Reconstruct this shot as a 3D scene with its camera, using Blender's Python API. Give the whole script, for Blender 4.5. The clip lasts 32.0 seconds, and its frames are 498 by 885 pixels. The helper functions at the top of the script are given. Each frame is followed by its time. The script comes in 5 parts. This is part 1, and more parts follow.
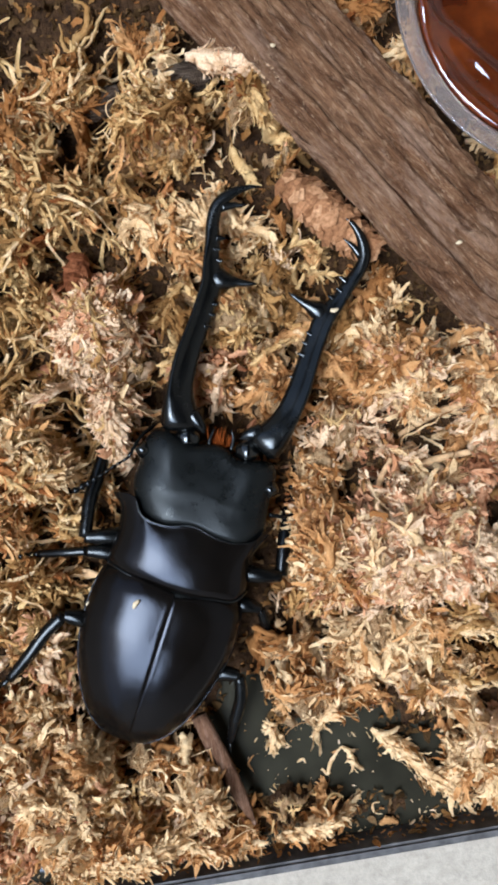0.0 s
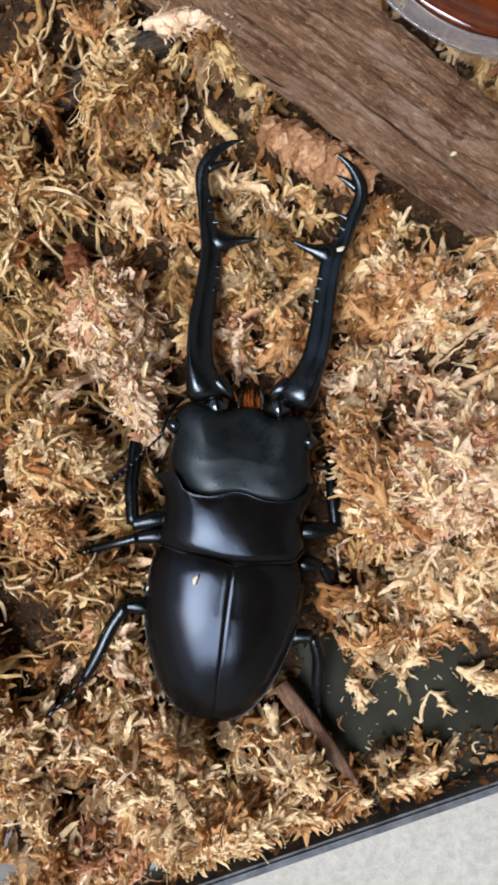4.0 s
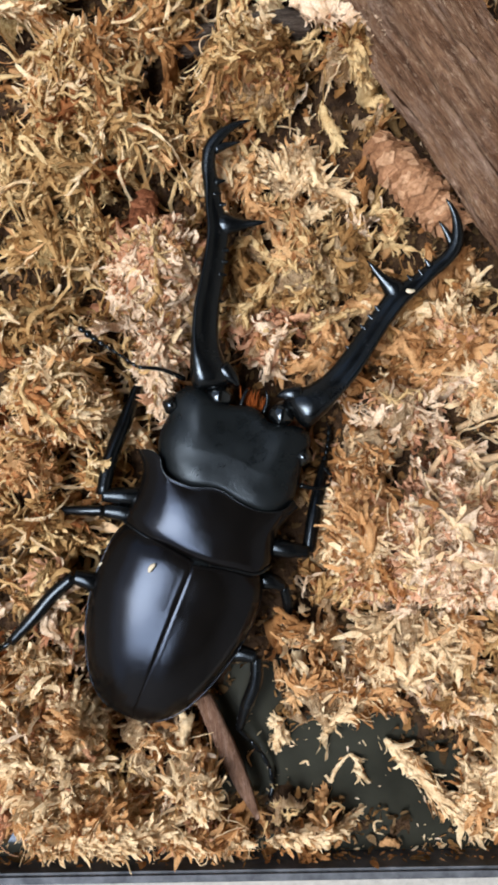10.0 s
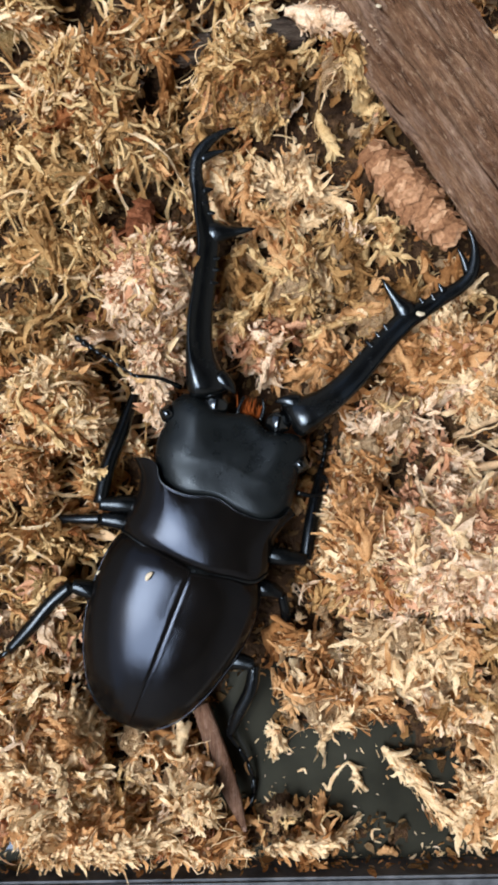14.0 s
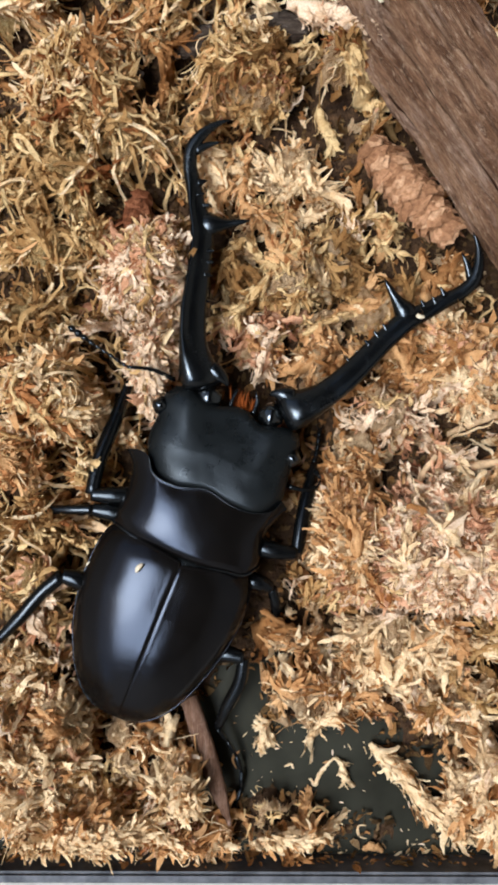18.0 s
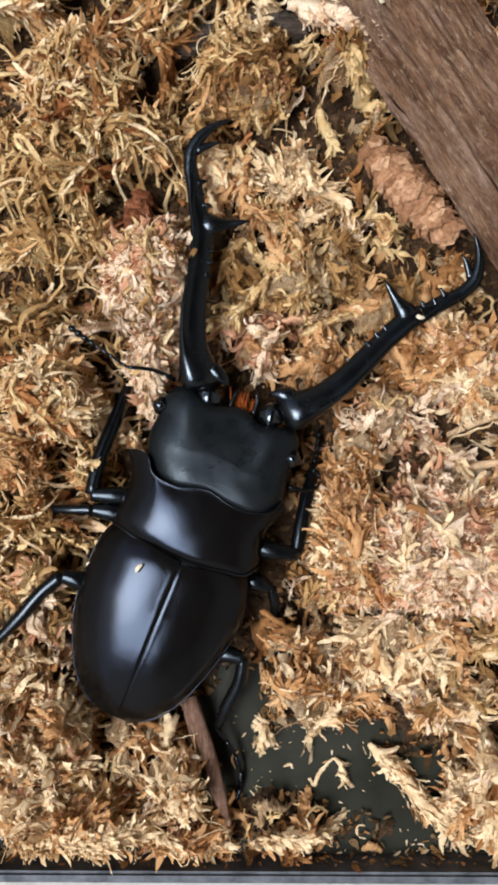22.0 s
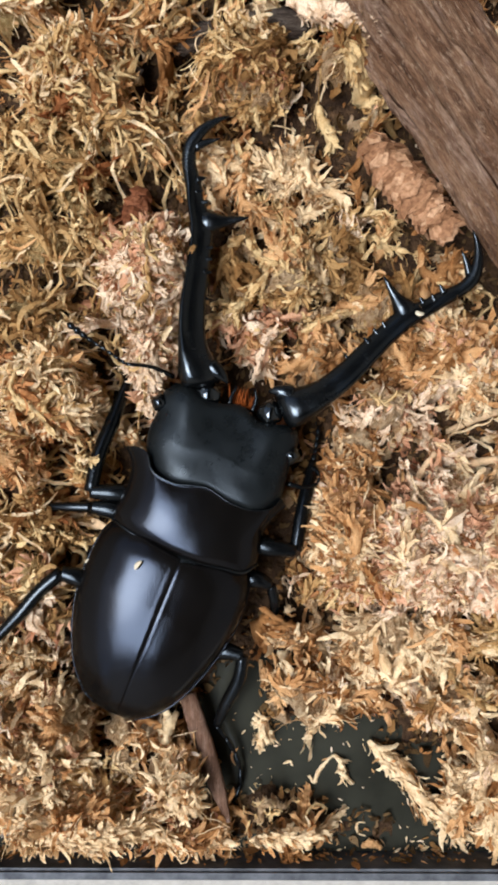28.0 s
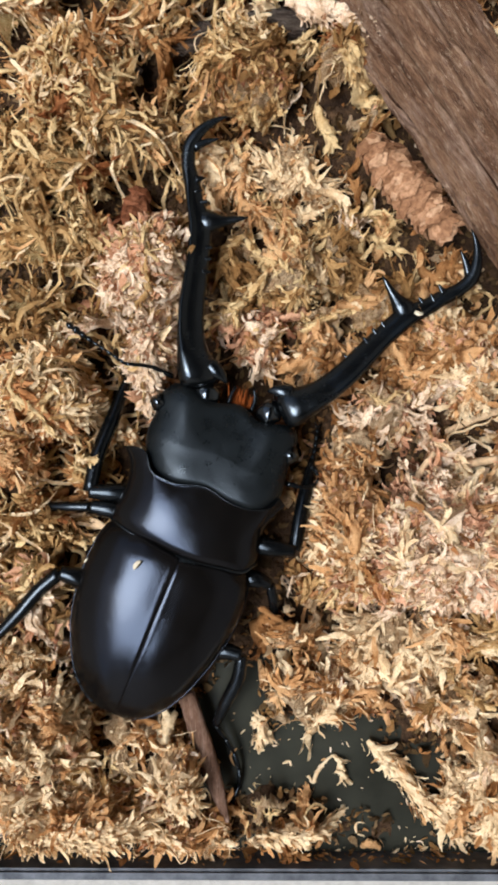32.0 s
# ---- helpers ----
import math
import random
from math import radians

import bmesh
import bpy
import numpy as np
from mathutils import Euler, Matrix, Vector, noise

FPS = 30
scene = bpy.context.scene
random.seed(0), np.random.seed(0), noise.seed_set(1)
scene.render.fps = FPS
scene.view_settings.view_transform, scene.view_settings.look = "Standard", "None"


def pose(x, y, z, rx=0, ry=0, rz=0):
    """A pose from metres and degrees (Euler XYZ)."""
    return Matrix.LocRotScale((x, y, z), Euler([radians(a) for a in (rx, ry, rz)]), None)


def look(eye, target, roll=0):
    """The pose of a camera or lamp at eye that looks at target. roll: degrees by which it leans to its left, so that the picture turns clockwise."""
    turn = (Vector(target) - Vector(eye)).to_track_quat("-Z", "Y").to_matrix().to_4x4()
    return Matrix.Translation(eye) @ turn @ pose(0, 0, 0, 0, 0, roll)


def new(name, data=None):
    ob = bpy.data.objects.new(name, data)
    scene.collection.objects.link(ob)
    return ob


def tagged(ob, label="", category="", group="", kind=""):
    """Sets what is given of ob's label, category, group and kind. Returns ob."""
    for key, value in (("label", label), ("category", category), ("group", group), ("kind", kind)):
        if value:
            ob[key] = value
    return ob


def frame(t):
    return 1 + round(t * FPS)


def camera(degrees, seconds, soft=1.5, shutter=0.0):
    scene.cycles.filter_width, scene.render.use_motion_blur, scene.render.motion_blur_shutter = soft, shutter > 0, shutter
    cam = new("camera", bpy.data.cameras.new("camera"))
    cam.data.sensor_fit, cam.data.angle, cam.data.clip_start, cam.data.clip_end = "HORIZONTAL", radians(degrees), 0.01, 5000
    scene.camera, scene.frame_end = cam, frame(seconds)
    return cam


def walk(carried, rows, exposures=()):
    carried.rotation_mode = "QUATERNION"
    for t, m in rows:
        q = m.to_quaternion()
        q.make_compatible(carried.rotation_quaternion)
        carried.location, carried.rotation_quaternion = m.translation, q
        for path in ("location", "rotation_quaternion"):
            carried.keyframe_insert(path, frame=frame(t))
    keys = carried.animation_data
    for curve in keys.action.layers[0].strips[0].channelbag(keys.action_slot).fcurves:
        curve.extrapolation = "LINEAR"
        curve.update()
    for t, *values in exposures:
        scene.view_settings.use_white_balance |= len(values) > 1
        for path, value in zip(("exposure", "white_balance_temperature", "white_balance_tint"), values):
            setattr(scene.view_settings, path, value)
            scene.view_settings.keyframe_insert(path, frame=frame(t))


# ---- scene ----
# ---- the camera and its walk ----
cam = camera(36, 32.0, soft=3.4)
PATH = [
    (0.0, pose(0.00383, 0.01026, 0.13700, -2.154, -1.385, -9.061)),
    (0.5, pose(0.00925, 0.00961, 0.13608, -0.938, -0.926, -15.877)),
    (1.0, pose(0.01122, 0.00872, 0.13542, -0.303, -0.870, -18.560)),
    (1.5, pose(0.01002, 0.00795, 0.13517, -1.036, -0.137, -19.105)),
    (2.0, pose(0.00561, 0.00349, 0.13504, -1.729, 0.564, -20.997)),
    (2.5, pose(0.00161, 0.00330, 0.13512, -2.337, 1.172, -22.169)),
    (3.0, pose(0.00199, 0.00374, 0.13484, -2.076, 0.947, -22.571)),
    (3.5, pose(0.00238, 0.00363, 0.13474, -1.977, 0.783, -22.661)),
    (5.5, pose(-0.00445, -0.00157, 0.13254, -0.841, 0.004, -0.450)),
    (6.0, pose(-0.00511, -0.00268, 0.13079, -0.492, 0.479, 0.639)),
    (6.5, pose(-0.00174, -0.00084, 0.13045, -0.180, -0.318, 0.782)),
    (7.0, pose(-0.00010, 0.00140, 0.12908, 0.052, 0.215, 0.648)),
    (7.5, pose(0.00030, 0.00042, 0.12897, 0.004, 0.375, 0.178)),
    (8.0, pose(-0.00017, -0.00012, 0.12902, -0.040, 0.258, -0.143)),
    (8.5, pose(-0.00058, -0.00016, 0.12893, -0.067, 0.011, -0.350)),
    (9.0, pose(-0.00028, -0.00055, 0.12897, -0.017, 0.288, -0.624)),
    (9.5, pose(-0.00153, -0.00025, 0.12903, 0.084, 0.280, -0.889)),
    (10.0, pose(-0.00161, -0.00019, 0.12894, -0.065, 0.191, -1.026)),
    (10.5, pose(-0.00094, -0.00044, 0.12894, -0.077, 0.440, -1.144)),
    (11.0, pose(-0.00108, -0.00077, 0.12892, 0.024, 0.350, -1.192)),
    (11.5, pose(-0.00107, -0.00060, 0.12891, -0.074, 0.374, -1.162)),
    (12.0, pose(-0.00141, -0.00022, 0.12908, 0.105, 0.337, -1.098)),
    (12.5, pose(-0.00013, -0.00007, 0.12938, 0.335, 0.531, -1.174)),
    (13.0, pose(-0.00037, 0.00018, 0.12921, 0.385, 0.413, -1.373)),
    (13.5, pose(0.00014, 0.00033, 0.12928, 0.376, 0.665, -1.416)),
    (14.0, pose(-0.00048, 0.00049, 0.12911, 0.217, 0.433, -1.141)),
    (14.5, pose(0.00050, 0.00003, 0.12903, 0.153, 0.409, -1.012)),
    (16.5, pose(0.00035, 0.00027, 0.12905, 0.003, 0.347, -0.018)),
    (17.5, pose(0.00031, 0.00012, 0.12892, -0.020, 0.338, 0.006)),
    (18.5, pose(0.00031, 0.00005, 0.12891, -0.044, 0.229, -0.001)),
    (20.0, pose(0.00009, 0.00008, 0.12890, -0.054, 0.127, 0.007)),
    (21.5, pose(0.00021, 0.00028, 0.12894, -0.106, 0.238, 0.104)),
    (23.0, pose(0.00030, 0.00023, 0.12898, -0.094, 0.277, 0.089)),
    (24.5, pose(0.00042, 0.00015, 0.12892, -0.145, 0.322, 0.089)),
    (25.5, pose(0.00032, 0.00003, 0.12889, -0.051, 0.272, 0.104)),
    (27.5, pose(0.00037, -0.00001, 0.12888, -0.131, 0.267, 0.055)),
    (28.5, pose(0.00055, -0.00012, 0.12885, -0.198, 0.322, 0.000)),
    (30.0, pose(0.00076, -0.00017, 0.12884, -0.172, 0.416, 0.027)),
    (31.0, pose(0.00057, -0.00013, 0.12884, -0.204, 0.278, 0.015)),
    (32.0, pose(0.00060, -0.00027, 0.12886, -0.097, 0.285, 0.041)),
]
walk(cam, PATH)

# ---- sky, sun, exposure ----
SUN_ELEVATION, SUN_HEADING = radians(62), radians(-108)
world = bpy.data.worlds.new("sky")
scene.world = world
world.use_nodes = True
sky = world.node_tree.nodes.new("ShaderNodeTexSky")
sky.sky_type = "NISHITA"
sky.sun_disc = False
sky.sun_elevation, sky.sun_rotation = SUN_ELEVATION, SUN_HEADING
background = world.node_tree.nodes["Background"]
background.inputs["Strength"].default_value = 0.15
world.node_tree.links.new(sky.outputs["Color"], background.inputs["Color"])
sun = new("sun", bpy.data.lights.new("sun", "SUN"))
sun.data.energy, sun.data.angle, sun.data.color = 0.9, radians(20), (0.9, 0.97, 1.08)
sun.matrix_world = look((math.sin(SUN_HEADING) * math.cos(SUN_ELEVATION), math.cos(SUN_HEADING) * math.cos(SUN_ELEVATION), math.sin(SUN_ELEVATION)), (0, 0, 0))
# added area lamp in place of overcast sky, between the unseen ceiling and low wall
sky_lamp = new("sky_stand_in", bpy.data.lights.new("sky_stand_in", "AREA"))
sky_lamp.data.shape, sky_lamp.data.size, sky_lamp.data.size_y = "RECTANGLE", 1.2, 2.1
sky_lamp.data.energy, sky_lamp.data.color = 83, (0.775, 0.94, 1.27)
sky_lamp.location = (-1.07, -0.65, 2.39)
scene.view_settings.exposure = 0.9

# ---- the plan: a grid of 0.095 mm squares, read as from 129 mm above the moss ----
GRID, OVER = 0.095e-3, 0.129
GLASS = -0.0058           # top of the tray's glass bottom
RIM_Y, RIM_X = -0.0723, -0.0612


def at(u, v, z=0.0):
    k = GRID * (1 - z / OVER)
    return Vector(((u - 441) * k, (784 - v) * k, z))


# ---- materials ----
def material(name, rough=0.6, metal=0.0):
    m = bpy.data.materials.new(name)
    m.use_nodes = True
    shader = m.node_tree.nodes["Principled BSDF"]
    shader.inputs["Roughness"].default_value = rough
    if rough > 0.65:
        shader.inputs["Specular IOR Level"].default_value = 0.08
    shader.inputs["Metallic"].default_value = metal
    return m, m.node_tree, shader


def node(tree, kind, **values):
    n = tree.nodes.new(kind)
    for key, value in values.items():
        n.inputs[key].default_value = value
    return n


def ramp(tree, fac, stops):
    n = tree.nodes.new("ShaderNodeValToRGB")
    while len(n.color_ramp.elements) < len(stops):
        n.color_ramp.elements.new(0.5)
    for e, (p, c) in zip(n.color_ramp.elements, stops):
        e.position, e.color = p, (*c, 1)
    tree.links.new(fac, n.inputs["Fac"])
    return n


def mix(tree, fac, a, b, blend="MIX"):
    n = tree.nodes.new("ShaderNodeMix")
    n.data_type, n.blend_type = "RGBA", blend
    for socket, value in ((n.inputs[0], fac), (n.inputs[6], a), (n.inputs[7], b)):
        if isinstance(value, (int, float)):
            socket.default_value = value
        elif isinstance(value, tuple):
            socket.default_value = (*value, 1)
        else:
            tree.links.new(value, socket)
    return n.outputs[2]


def grain(tree, scale, detail=4.0, rough=0.6, stretch=(1, 1, 1)):
    place = tree.nodes.new("ShaderNodeTexCoord")
    turn = tree.nodes.new("ShaderNodeMapping")
    turn.inputs["Scale"].default_value = stretch
    n = node(tree, "ShaderNodeTexNoise", Scale=scale, Detail=detail, Roughness=rough)
    tree.links.new(place.outputs["Object"], turn.inputs["Vector"])
    tree.links.new(turn.outputs["Vector"], n.inputs["Vector"])
    return n.outputs["Fac"]


def relief(tree, shader, height, depth, strength=1.0):
    b = node(tree, "ShaderNodeBump", Strength=strength, Distance=depth)
    tree.links.new(height, b.inputs["Height"])
    tree.links.new(b.outputs["Normal"], shader.inputs["Normal"])


def moss_material(name, colour):
    """Dry moss: each leaf a little off its sprig's shade, with fine veins and blotches."""
    m, tree, shader = material(name, 0.7)
    island = tree.nodes.new("ShaderNodeNewGeometry").outputs["Random Per Island"]
    r, g, b = colour
    base = ramp(tree, island, [(0.0, (r * 0.95, g * 0.94, b * 0.92)), (0.5, colour), (1.0, (r * 1.07, g * 1.08, b * 1.09))]).outputs["Color"]
    blotch = ramp(tree, grain(tree, 320, 4), [(0.36, (0.74, 0.62, 0.50)), (0.56, (1, 1, 1))]).outputs["Color"]
    vein = ramp(tree, grain(tree, 3200, 4, 0.6), [(0.36, (0.72, 0.61, 0.50)), (0.52, (1, 1, 1))]).outputs["Color"]
    colour_out = mix(tree, 0.75, mix(tree, 0.8, base, blotch, "MULTIPLY"), vein, "MULTIPLY")
    tree.links.new(colour_out, shader.inputs["Base Color"])
    shader.inputs["Specular IOR Level"].default_value = 0.05
    relief(tree, shader, grain(tree, 3000, 3), 0.0004, 0.8)
    thin = tree.nodes.new("ShaderNodeBsdfTranslucent")
    both = node(tree, "ShaderNodeMixShader", Fac=0.28)
    tree.links.new(colour_out, thin.inputs["Color"])
    tree.links.new(shader.outputs["BSDF"], both.inputs[1])
    tree.links.new(thin.outputs["BSDF"], both.inputs[2])
    tree.links.new(both.outputs["Shader"], tree.nodes["Material Output"].inputs["Surface"])
    return m


LIGHTER = 1.13
# the last set is moss darkened for the shade low in the heap
SHADES = (("straw", (0.25, 0.125, 0.040), (0.45, 0.258, 0.094), (0.66, 0.445, 0.195)), ("cream", (0.33, 0.145, 0.046), (0.56, 0.295, 0.115), (0.80, 0.55, 0.295)),
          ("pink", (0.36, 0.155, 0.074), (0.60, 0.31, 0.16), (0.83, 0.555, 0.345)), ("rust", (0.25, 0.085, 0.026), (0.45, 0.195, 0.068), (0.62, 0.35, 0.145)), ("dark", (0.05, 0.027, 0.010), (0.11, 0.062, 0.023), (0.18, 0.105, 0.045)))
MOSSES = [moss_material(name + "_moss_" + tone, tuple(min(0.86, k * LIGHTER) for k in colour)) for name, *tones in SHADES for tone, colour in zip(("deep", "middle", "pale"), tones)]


def gap_shade_material():
    m, tree, shader = material("gap_shade_bed", 0.9)
    # near-black browns stand in for the shade deep between the tufts
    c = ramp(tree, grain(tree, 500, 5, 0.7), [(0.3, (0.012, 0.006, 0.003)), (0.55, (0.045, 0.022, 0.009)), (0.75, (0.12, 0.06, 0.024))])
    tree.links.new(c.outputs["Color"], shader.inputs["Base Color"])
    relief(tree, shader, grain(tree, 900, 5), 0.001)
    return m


def chitin_material(name, rough, bump, gloss=0.27, tint=(0.0012, 0.0012, 0.0011), sheen=(0.95, 1.0, 0.94)):
    m, tree, shader = material(name, rough)
    c = ramp(tree, grain(tree, 250, 4), [(0.3, tint), (0.8, tuple(k * 1.8 for k in tint))])
    tree.links.new(c.outputs["Color"], shader.inputs["Base Color"])
    r = node(tree, "ShaderNodeMapRange", **{"From Min": 0.35, "From Max": 0.65, "To Min": rough * 0.7, "To Max": rough * 1.5})
    tree.links.new(grain(tree, 190, 6, 0.75), r.inputs["Value"])
    tree.links.new(r.outputs["Result"], shader.inputs["Roughness"])
    shader.inputs["Specular IOR Level"].default_value = gloss
    shader.inputs["Specular Tint"].default_value = (*sheen, 1)
    both = tree.nodes.new("ShaderNodeMath")
    tree.links.new(grain(tree, 4500, 2), both.inputs[0])
    tree.links.new(grain(tree, 520, 4, 0.65), both.inputs[1])
    relief(tree, shader, both.outputs[0], 0.000036, bump)
    return m


SHELL = chitin_material("satin_black_shell", 0.13, 0.42, 0.19, (0.0026, 0.0020, 0.0015), (0.84, 0.9, 1.0))
HEAD = chitin_material("matt_black_shell", 0.3, 0.9, 0.18, (0.0034, 0.0037, 0.0033))
SOCKET = chitin_material("wet_black_socket", 0.06, 0.1, 0.7)
HORN = chitin_material("polished_black_shell", 0.2, 0.2, 0.42)
LIMB = chitin_material("glossy_black_leg", 0.2, 0.2)


def wood_material(name, along, dark, light, pale, grey=None):
    """Old wood: fine and broad grain along the piece, darker stains, and where given a grey weathered skin."""
    m, tree, shader = material(name, 0.75)
    long = tuple(min(1, 0.45 * k) if k < 1 else 1 for k in along)
    fine, broad, streak = grain(tree, 4200, 5, 0.8, along), grain(tree, 1100, 7, 0.8, along), grain(tree, 330, 6, 0.7, long)
    c = ramp(tree, broad, [(0.32, dark), (0.50, light), (0.72, pale)]).outputs["Color"]
    f = ramp(tree, fine, [(0.38, (0.48, 0.42, 0.38)), (0.54, (1, 1, 1)), (0.8, (1.0, 0.98, 0.95))]).outputs["Color"]
    band = ramp(tree, streak, [(0.36, (0.40, 0.33, 0.28)), (0.52, (0.82, 0.78, 0.74)), (0.66, (1.0, 0.97, 0.93))]).outputs["Color"]
    patch_tone = ramp(tree, grain(tree, 110, 5), [(0.4, (0.62, 0.54, 0.47)), (0.6, (1, 1, 1))]).outputs["Color"]
    worn = mix(tree, 0.8, mix(tree, 0.9, mix(tree, 0.8, c, f, "MULTIPLY"), band, "MULTIPLY"), patch_tone, "MULTIPLY")
    if grey:
        skin = ramp(tree, grain(tree, 210, 7, 0.75, tuple(min(1, 2.5 * k) for k in along)), [(0.50, (0, 0, 0)), (0.62, (0.7, 0.7, 0.7))]).outputs["Color"]
        worn = mix(tree, skin, worn, mix(tree, 0.7, grey, f, "MULTIPLY"))
    fleck = ramp(tree, grain(tree, 1900, 5, 0.75, tuple(min(1, 2.4 * k) for k in along)), [(0.55, (0, 0, 0)), (0.70, (0.8, 0.8, 0.8))]).outputs["Color"]
    tree.links.new(mix(tree, fleck, worn, pale), shader.inputs["Base Color"])
    both = tree.nodes.new("ShaderNodeMath")
    tree.links.new(fine, both.inputs[0])
    tree.links.new(broad, both.inputs[1])
    relief(tree, shader, both.outputs[0], 0.0009, 1.0)
    return m


BARK = wood_material("weathered_brown_wood", (1, 0.1, 1), (0.100, 0.046, 0.022), (0.32, 0.168, 0.084), (0.56, 0.36, 0.21), (0.37, 0.225, 0.14))
TWIG = wood_material("smooth_brown_twig", (1, 0.1, 1), (0.18, 0.088, 0.046), (0.34, 0.185, 0.108), (0.45, 0.28, 0.185))
CHIP = wood_material("grey_brown_chip", (0.1, 1, 1), (0.05, 0.035, 0.022), (0.15, 0.11, 0.075), (0.28, 0.21, 0.15))


def plain(name, colour, rough, scale=300, spread=0.25, bump=0.0003):
    m, tree, shader = material(name, rough)
    c = ramp(tree, grain(tree, scale, 5), [(0.3, tuple(k * (1 - spread) for k in colour)), (0.7, tuple(min(1, k * (1 + spread)) for k in colour))])
    tree.links.new(c.outputs["Color"], shader.inputs["Base Color"])
    relief(tree, shader, grain(tree, scale * 3, 3), bump, 0.5)
    return m


def scale_material(name, tint):
    m, tree, shader = material(name, 0.7)
    each = tree.nodes.new("ShaderNodeObjectInfo").outputs["Random"]
    c = ramp(tree, each, [(p, tuple(k * q for k, q in zip(shade, tint))) for p, shade in ((0.0, (0.26, 0.125, 0.055)), (0.5, (0.43, 0.225, 0.108)), (1.0, (0.58, 0.35, 0.185)))]).outputs["Color"]
    f = ramp(tree, grain(tree, 1500, 4), [(0.35, (0.55, 0.48, 0.42)), (0.6, (1, 1, 1))]).outputs["Color"]
    tree.links.new(mix(tree, 0.9, c, f, "MULTIPLY"), shader.inputs["Base Color"])
    relief(tree, shader, grain(tree, 2200, 4), 0.0003, 0.8)
    return m


CONE = scale_material("dry_cone_scale", (0.80, 0.72, 0.66))
RED_CONE = scale_material("red_brown_cone_scale", (0.42, 0.26, 0.2))
PAPER = plain("pale_flake", (0.50, 0.38, 0.22), 0.6)
TAN = plain("tan_flake", (0.47, 0.29, 0.14), 0.7, 900, 0.3)
BRUSH = plain("orange_mouth_hair", (0.16, 0.034, 0.005), 0.9)
CONCRETE = plain("pale_concrete", (0.315, 0.272, 0.205), 0.85, 700, 0.16, 0.0004)
STONE = plain("grey_brown_paving", (0.12, 0.10, 0.08), 0.8, 120, 0.3)
# for the added walls and ceiling out of view, which shape the light
BLOCKER_GREY = plain("warm_grey_blocker", (0.36, 0.31, 0.26), 0.9, 4, 0.1, 0.002)
BLOCKER_DARK = plain("dark_blocker", (0.045, 0.033, 0.024), 0.7, 6, 0.2, 0.002)


def glass_material(name, tint, rough=0.03):
    m, tree, shader = material(name, rough)
    shader.inputs["Base Color"].default_value = (*tint, 1)
    shader.inputs["Transmission Weight"].default_value = 1.0
    shader.inputs["IOR"].default_value = 1.3
    return m


TRAY = plain("smoked_tray_glass", (0.021, 0.019, 0.012), 0.12, 80, 0.35, 0.00002)
TRAY.node_tree.nodes["Principled BSDF"].inputs["Specular IOR Level"].default_value = 0.25
EDGE = plain("worn_glass_rim", (0.072, 0.068, 0.062), 0.5, 260, 0.55, 0.0001)
EDGE.node_tree.nodes["Principled BSDF"].inputs["Specular IOR Level"].default_value = 0.12
CUP = glass_material("clear_cup_plastic", (0.60, 0.49, 0.41), 0.07)
CUP.node_tree.nodes["Principled BSDF"].inputs["Transmission Weight"].default_value = 0.86


def jelly_material():
    m, tree, shader = material("brown_red_jelly", 0.06)
    c = ramp(tree, grain(tree, 90, 4), [(0.35, (0.032, 0.0055, 0.0016)), (0.65, (0.11, 0.022, 0.0042))])
    tree.links.new(c.outputs["Color"], shader.inputs["Base Color"])
    shader.inputs["Subsurface Weight"].default_value = 0.15
    shader.inputs["Subsurface Radius"].default_value = (0.004, 0.001, 0.0005)
    shader.inputs["Subsurface Scale"].default_value = 1.0
    shader.inputs["Coat Weight"].default_value = 0.6
    return m


def mat_material():
    """Matted moss: crumpled tan, straw to the back, pinkish cream to the side and front."""
    m, tree, shader = material("matted_pale_moss", 0.85)
    tone = grain(tree, 1000, 8, 0.85)
    straw = ramp(tree, tone, [(0.30, (0.20, 0.090, 0.026)), (0.44, (0.50, 0.280, 0.090)), (0.62, (0.70, 0.48, 0.200))]).outputs["Color"]
    cream = ramp(tree, tone, [(0.30, (0.24, 0.100, 0.036)), (0.44, (0.62, 0.350, 0.155)), (0.62, (0.82, 0.58, 0.31))]).outputs["Color"]
    place = tree.nodes.new("ShaderNodeTexCoord")
    parts = tree.nodes.new("ShaderNodeSeparateXYZ")
    tree.links.new(place.outputs["Object"], parts.inputs["Vector"])
    side = node(tree, "ShaderNodeMapRange", **{"From Min": -0.03, "From Max": 0.0})
    tree.links.new(parts.outputs["X"], side.inputs["Value"])
    front = node(tree, "ShaderNodeMapRange", **{"From Min": -0.02, "From Max": -0.045})
    tree.links.new(parts.outputs["Y"], front.inputs["Value"])
    most = tree.nodes.new("ShaderNodeMath")
    most.operation = "MAXIMUM"
    tree.links.new(side.outputs["Result"], most.inputs[0])
    tree.links.new(front.outputs["Result"], most.inputs[1])
    wide = ramp(tree, grain(tree, 130, 3), [(0.35, (0.82, 0.72, 0.62)), (0.58, (1, 1, 1))]).outputs["Color"]
    tree.links.new(mix(tree, 1.0, mix(tree, most.outputs[0], straw, cream), wide, "MULTIPLY"), shader.inputs["Base Color"])
    relief(tree, shader, grain(tree, 1300, 7, 0.85), 0.0024)
    return m


MAT = mat_material()
MOSSES.append(MAT)
JELLY = jelly_material()
GAP_SHADE = gap_shade_material()


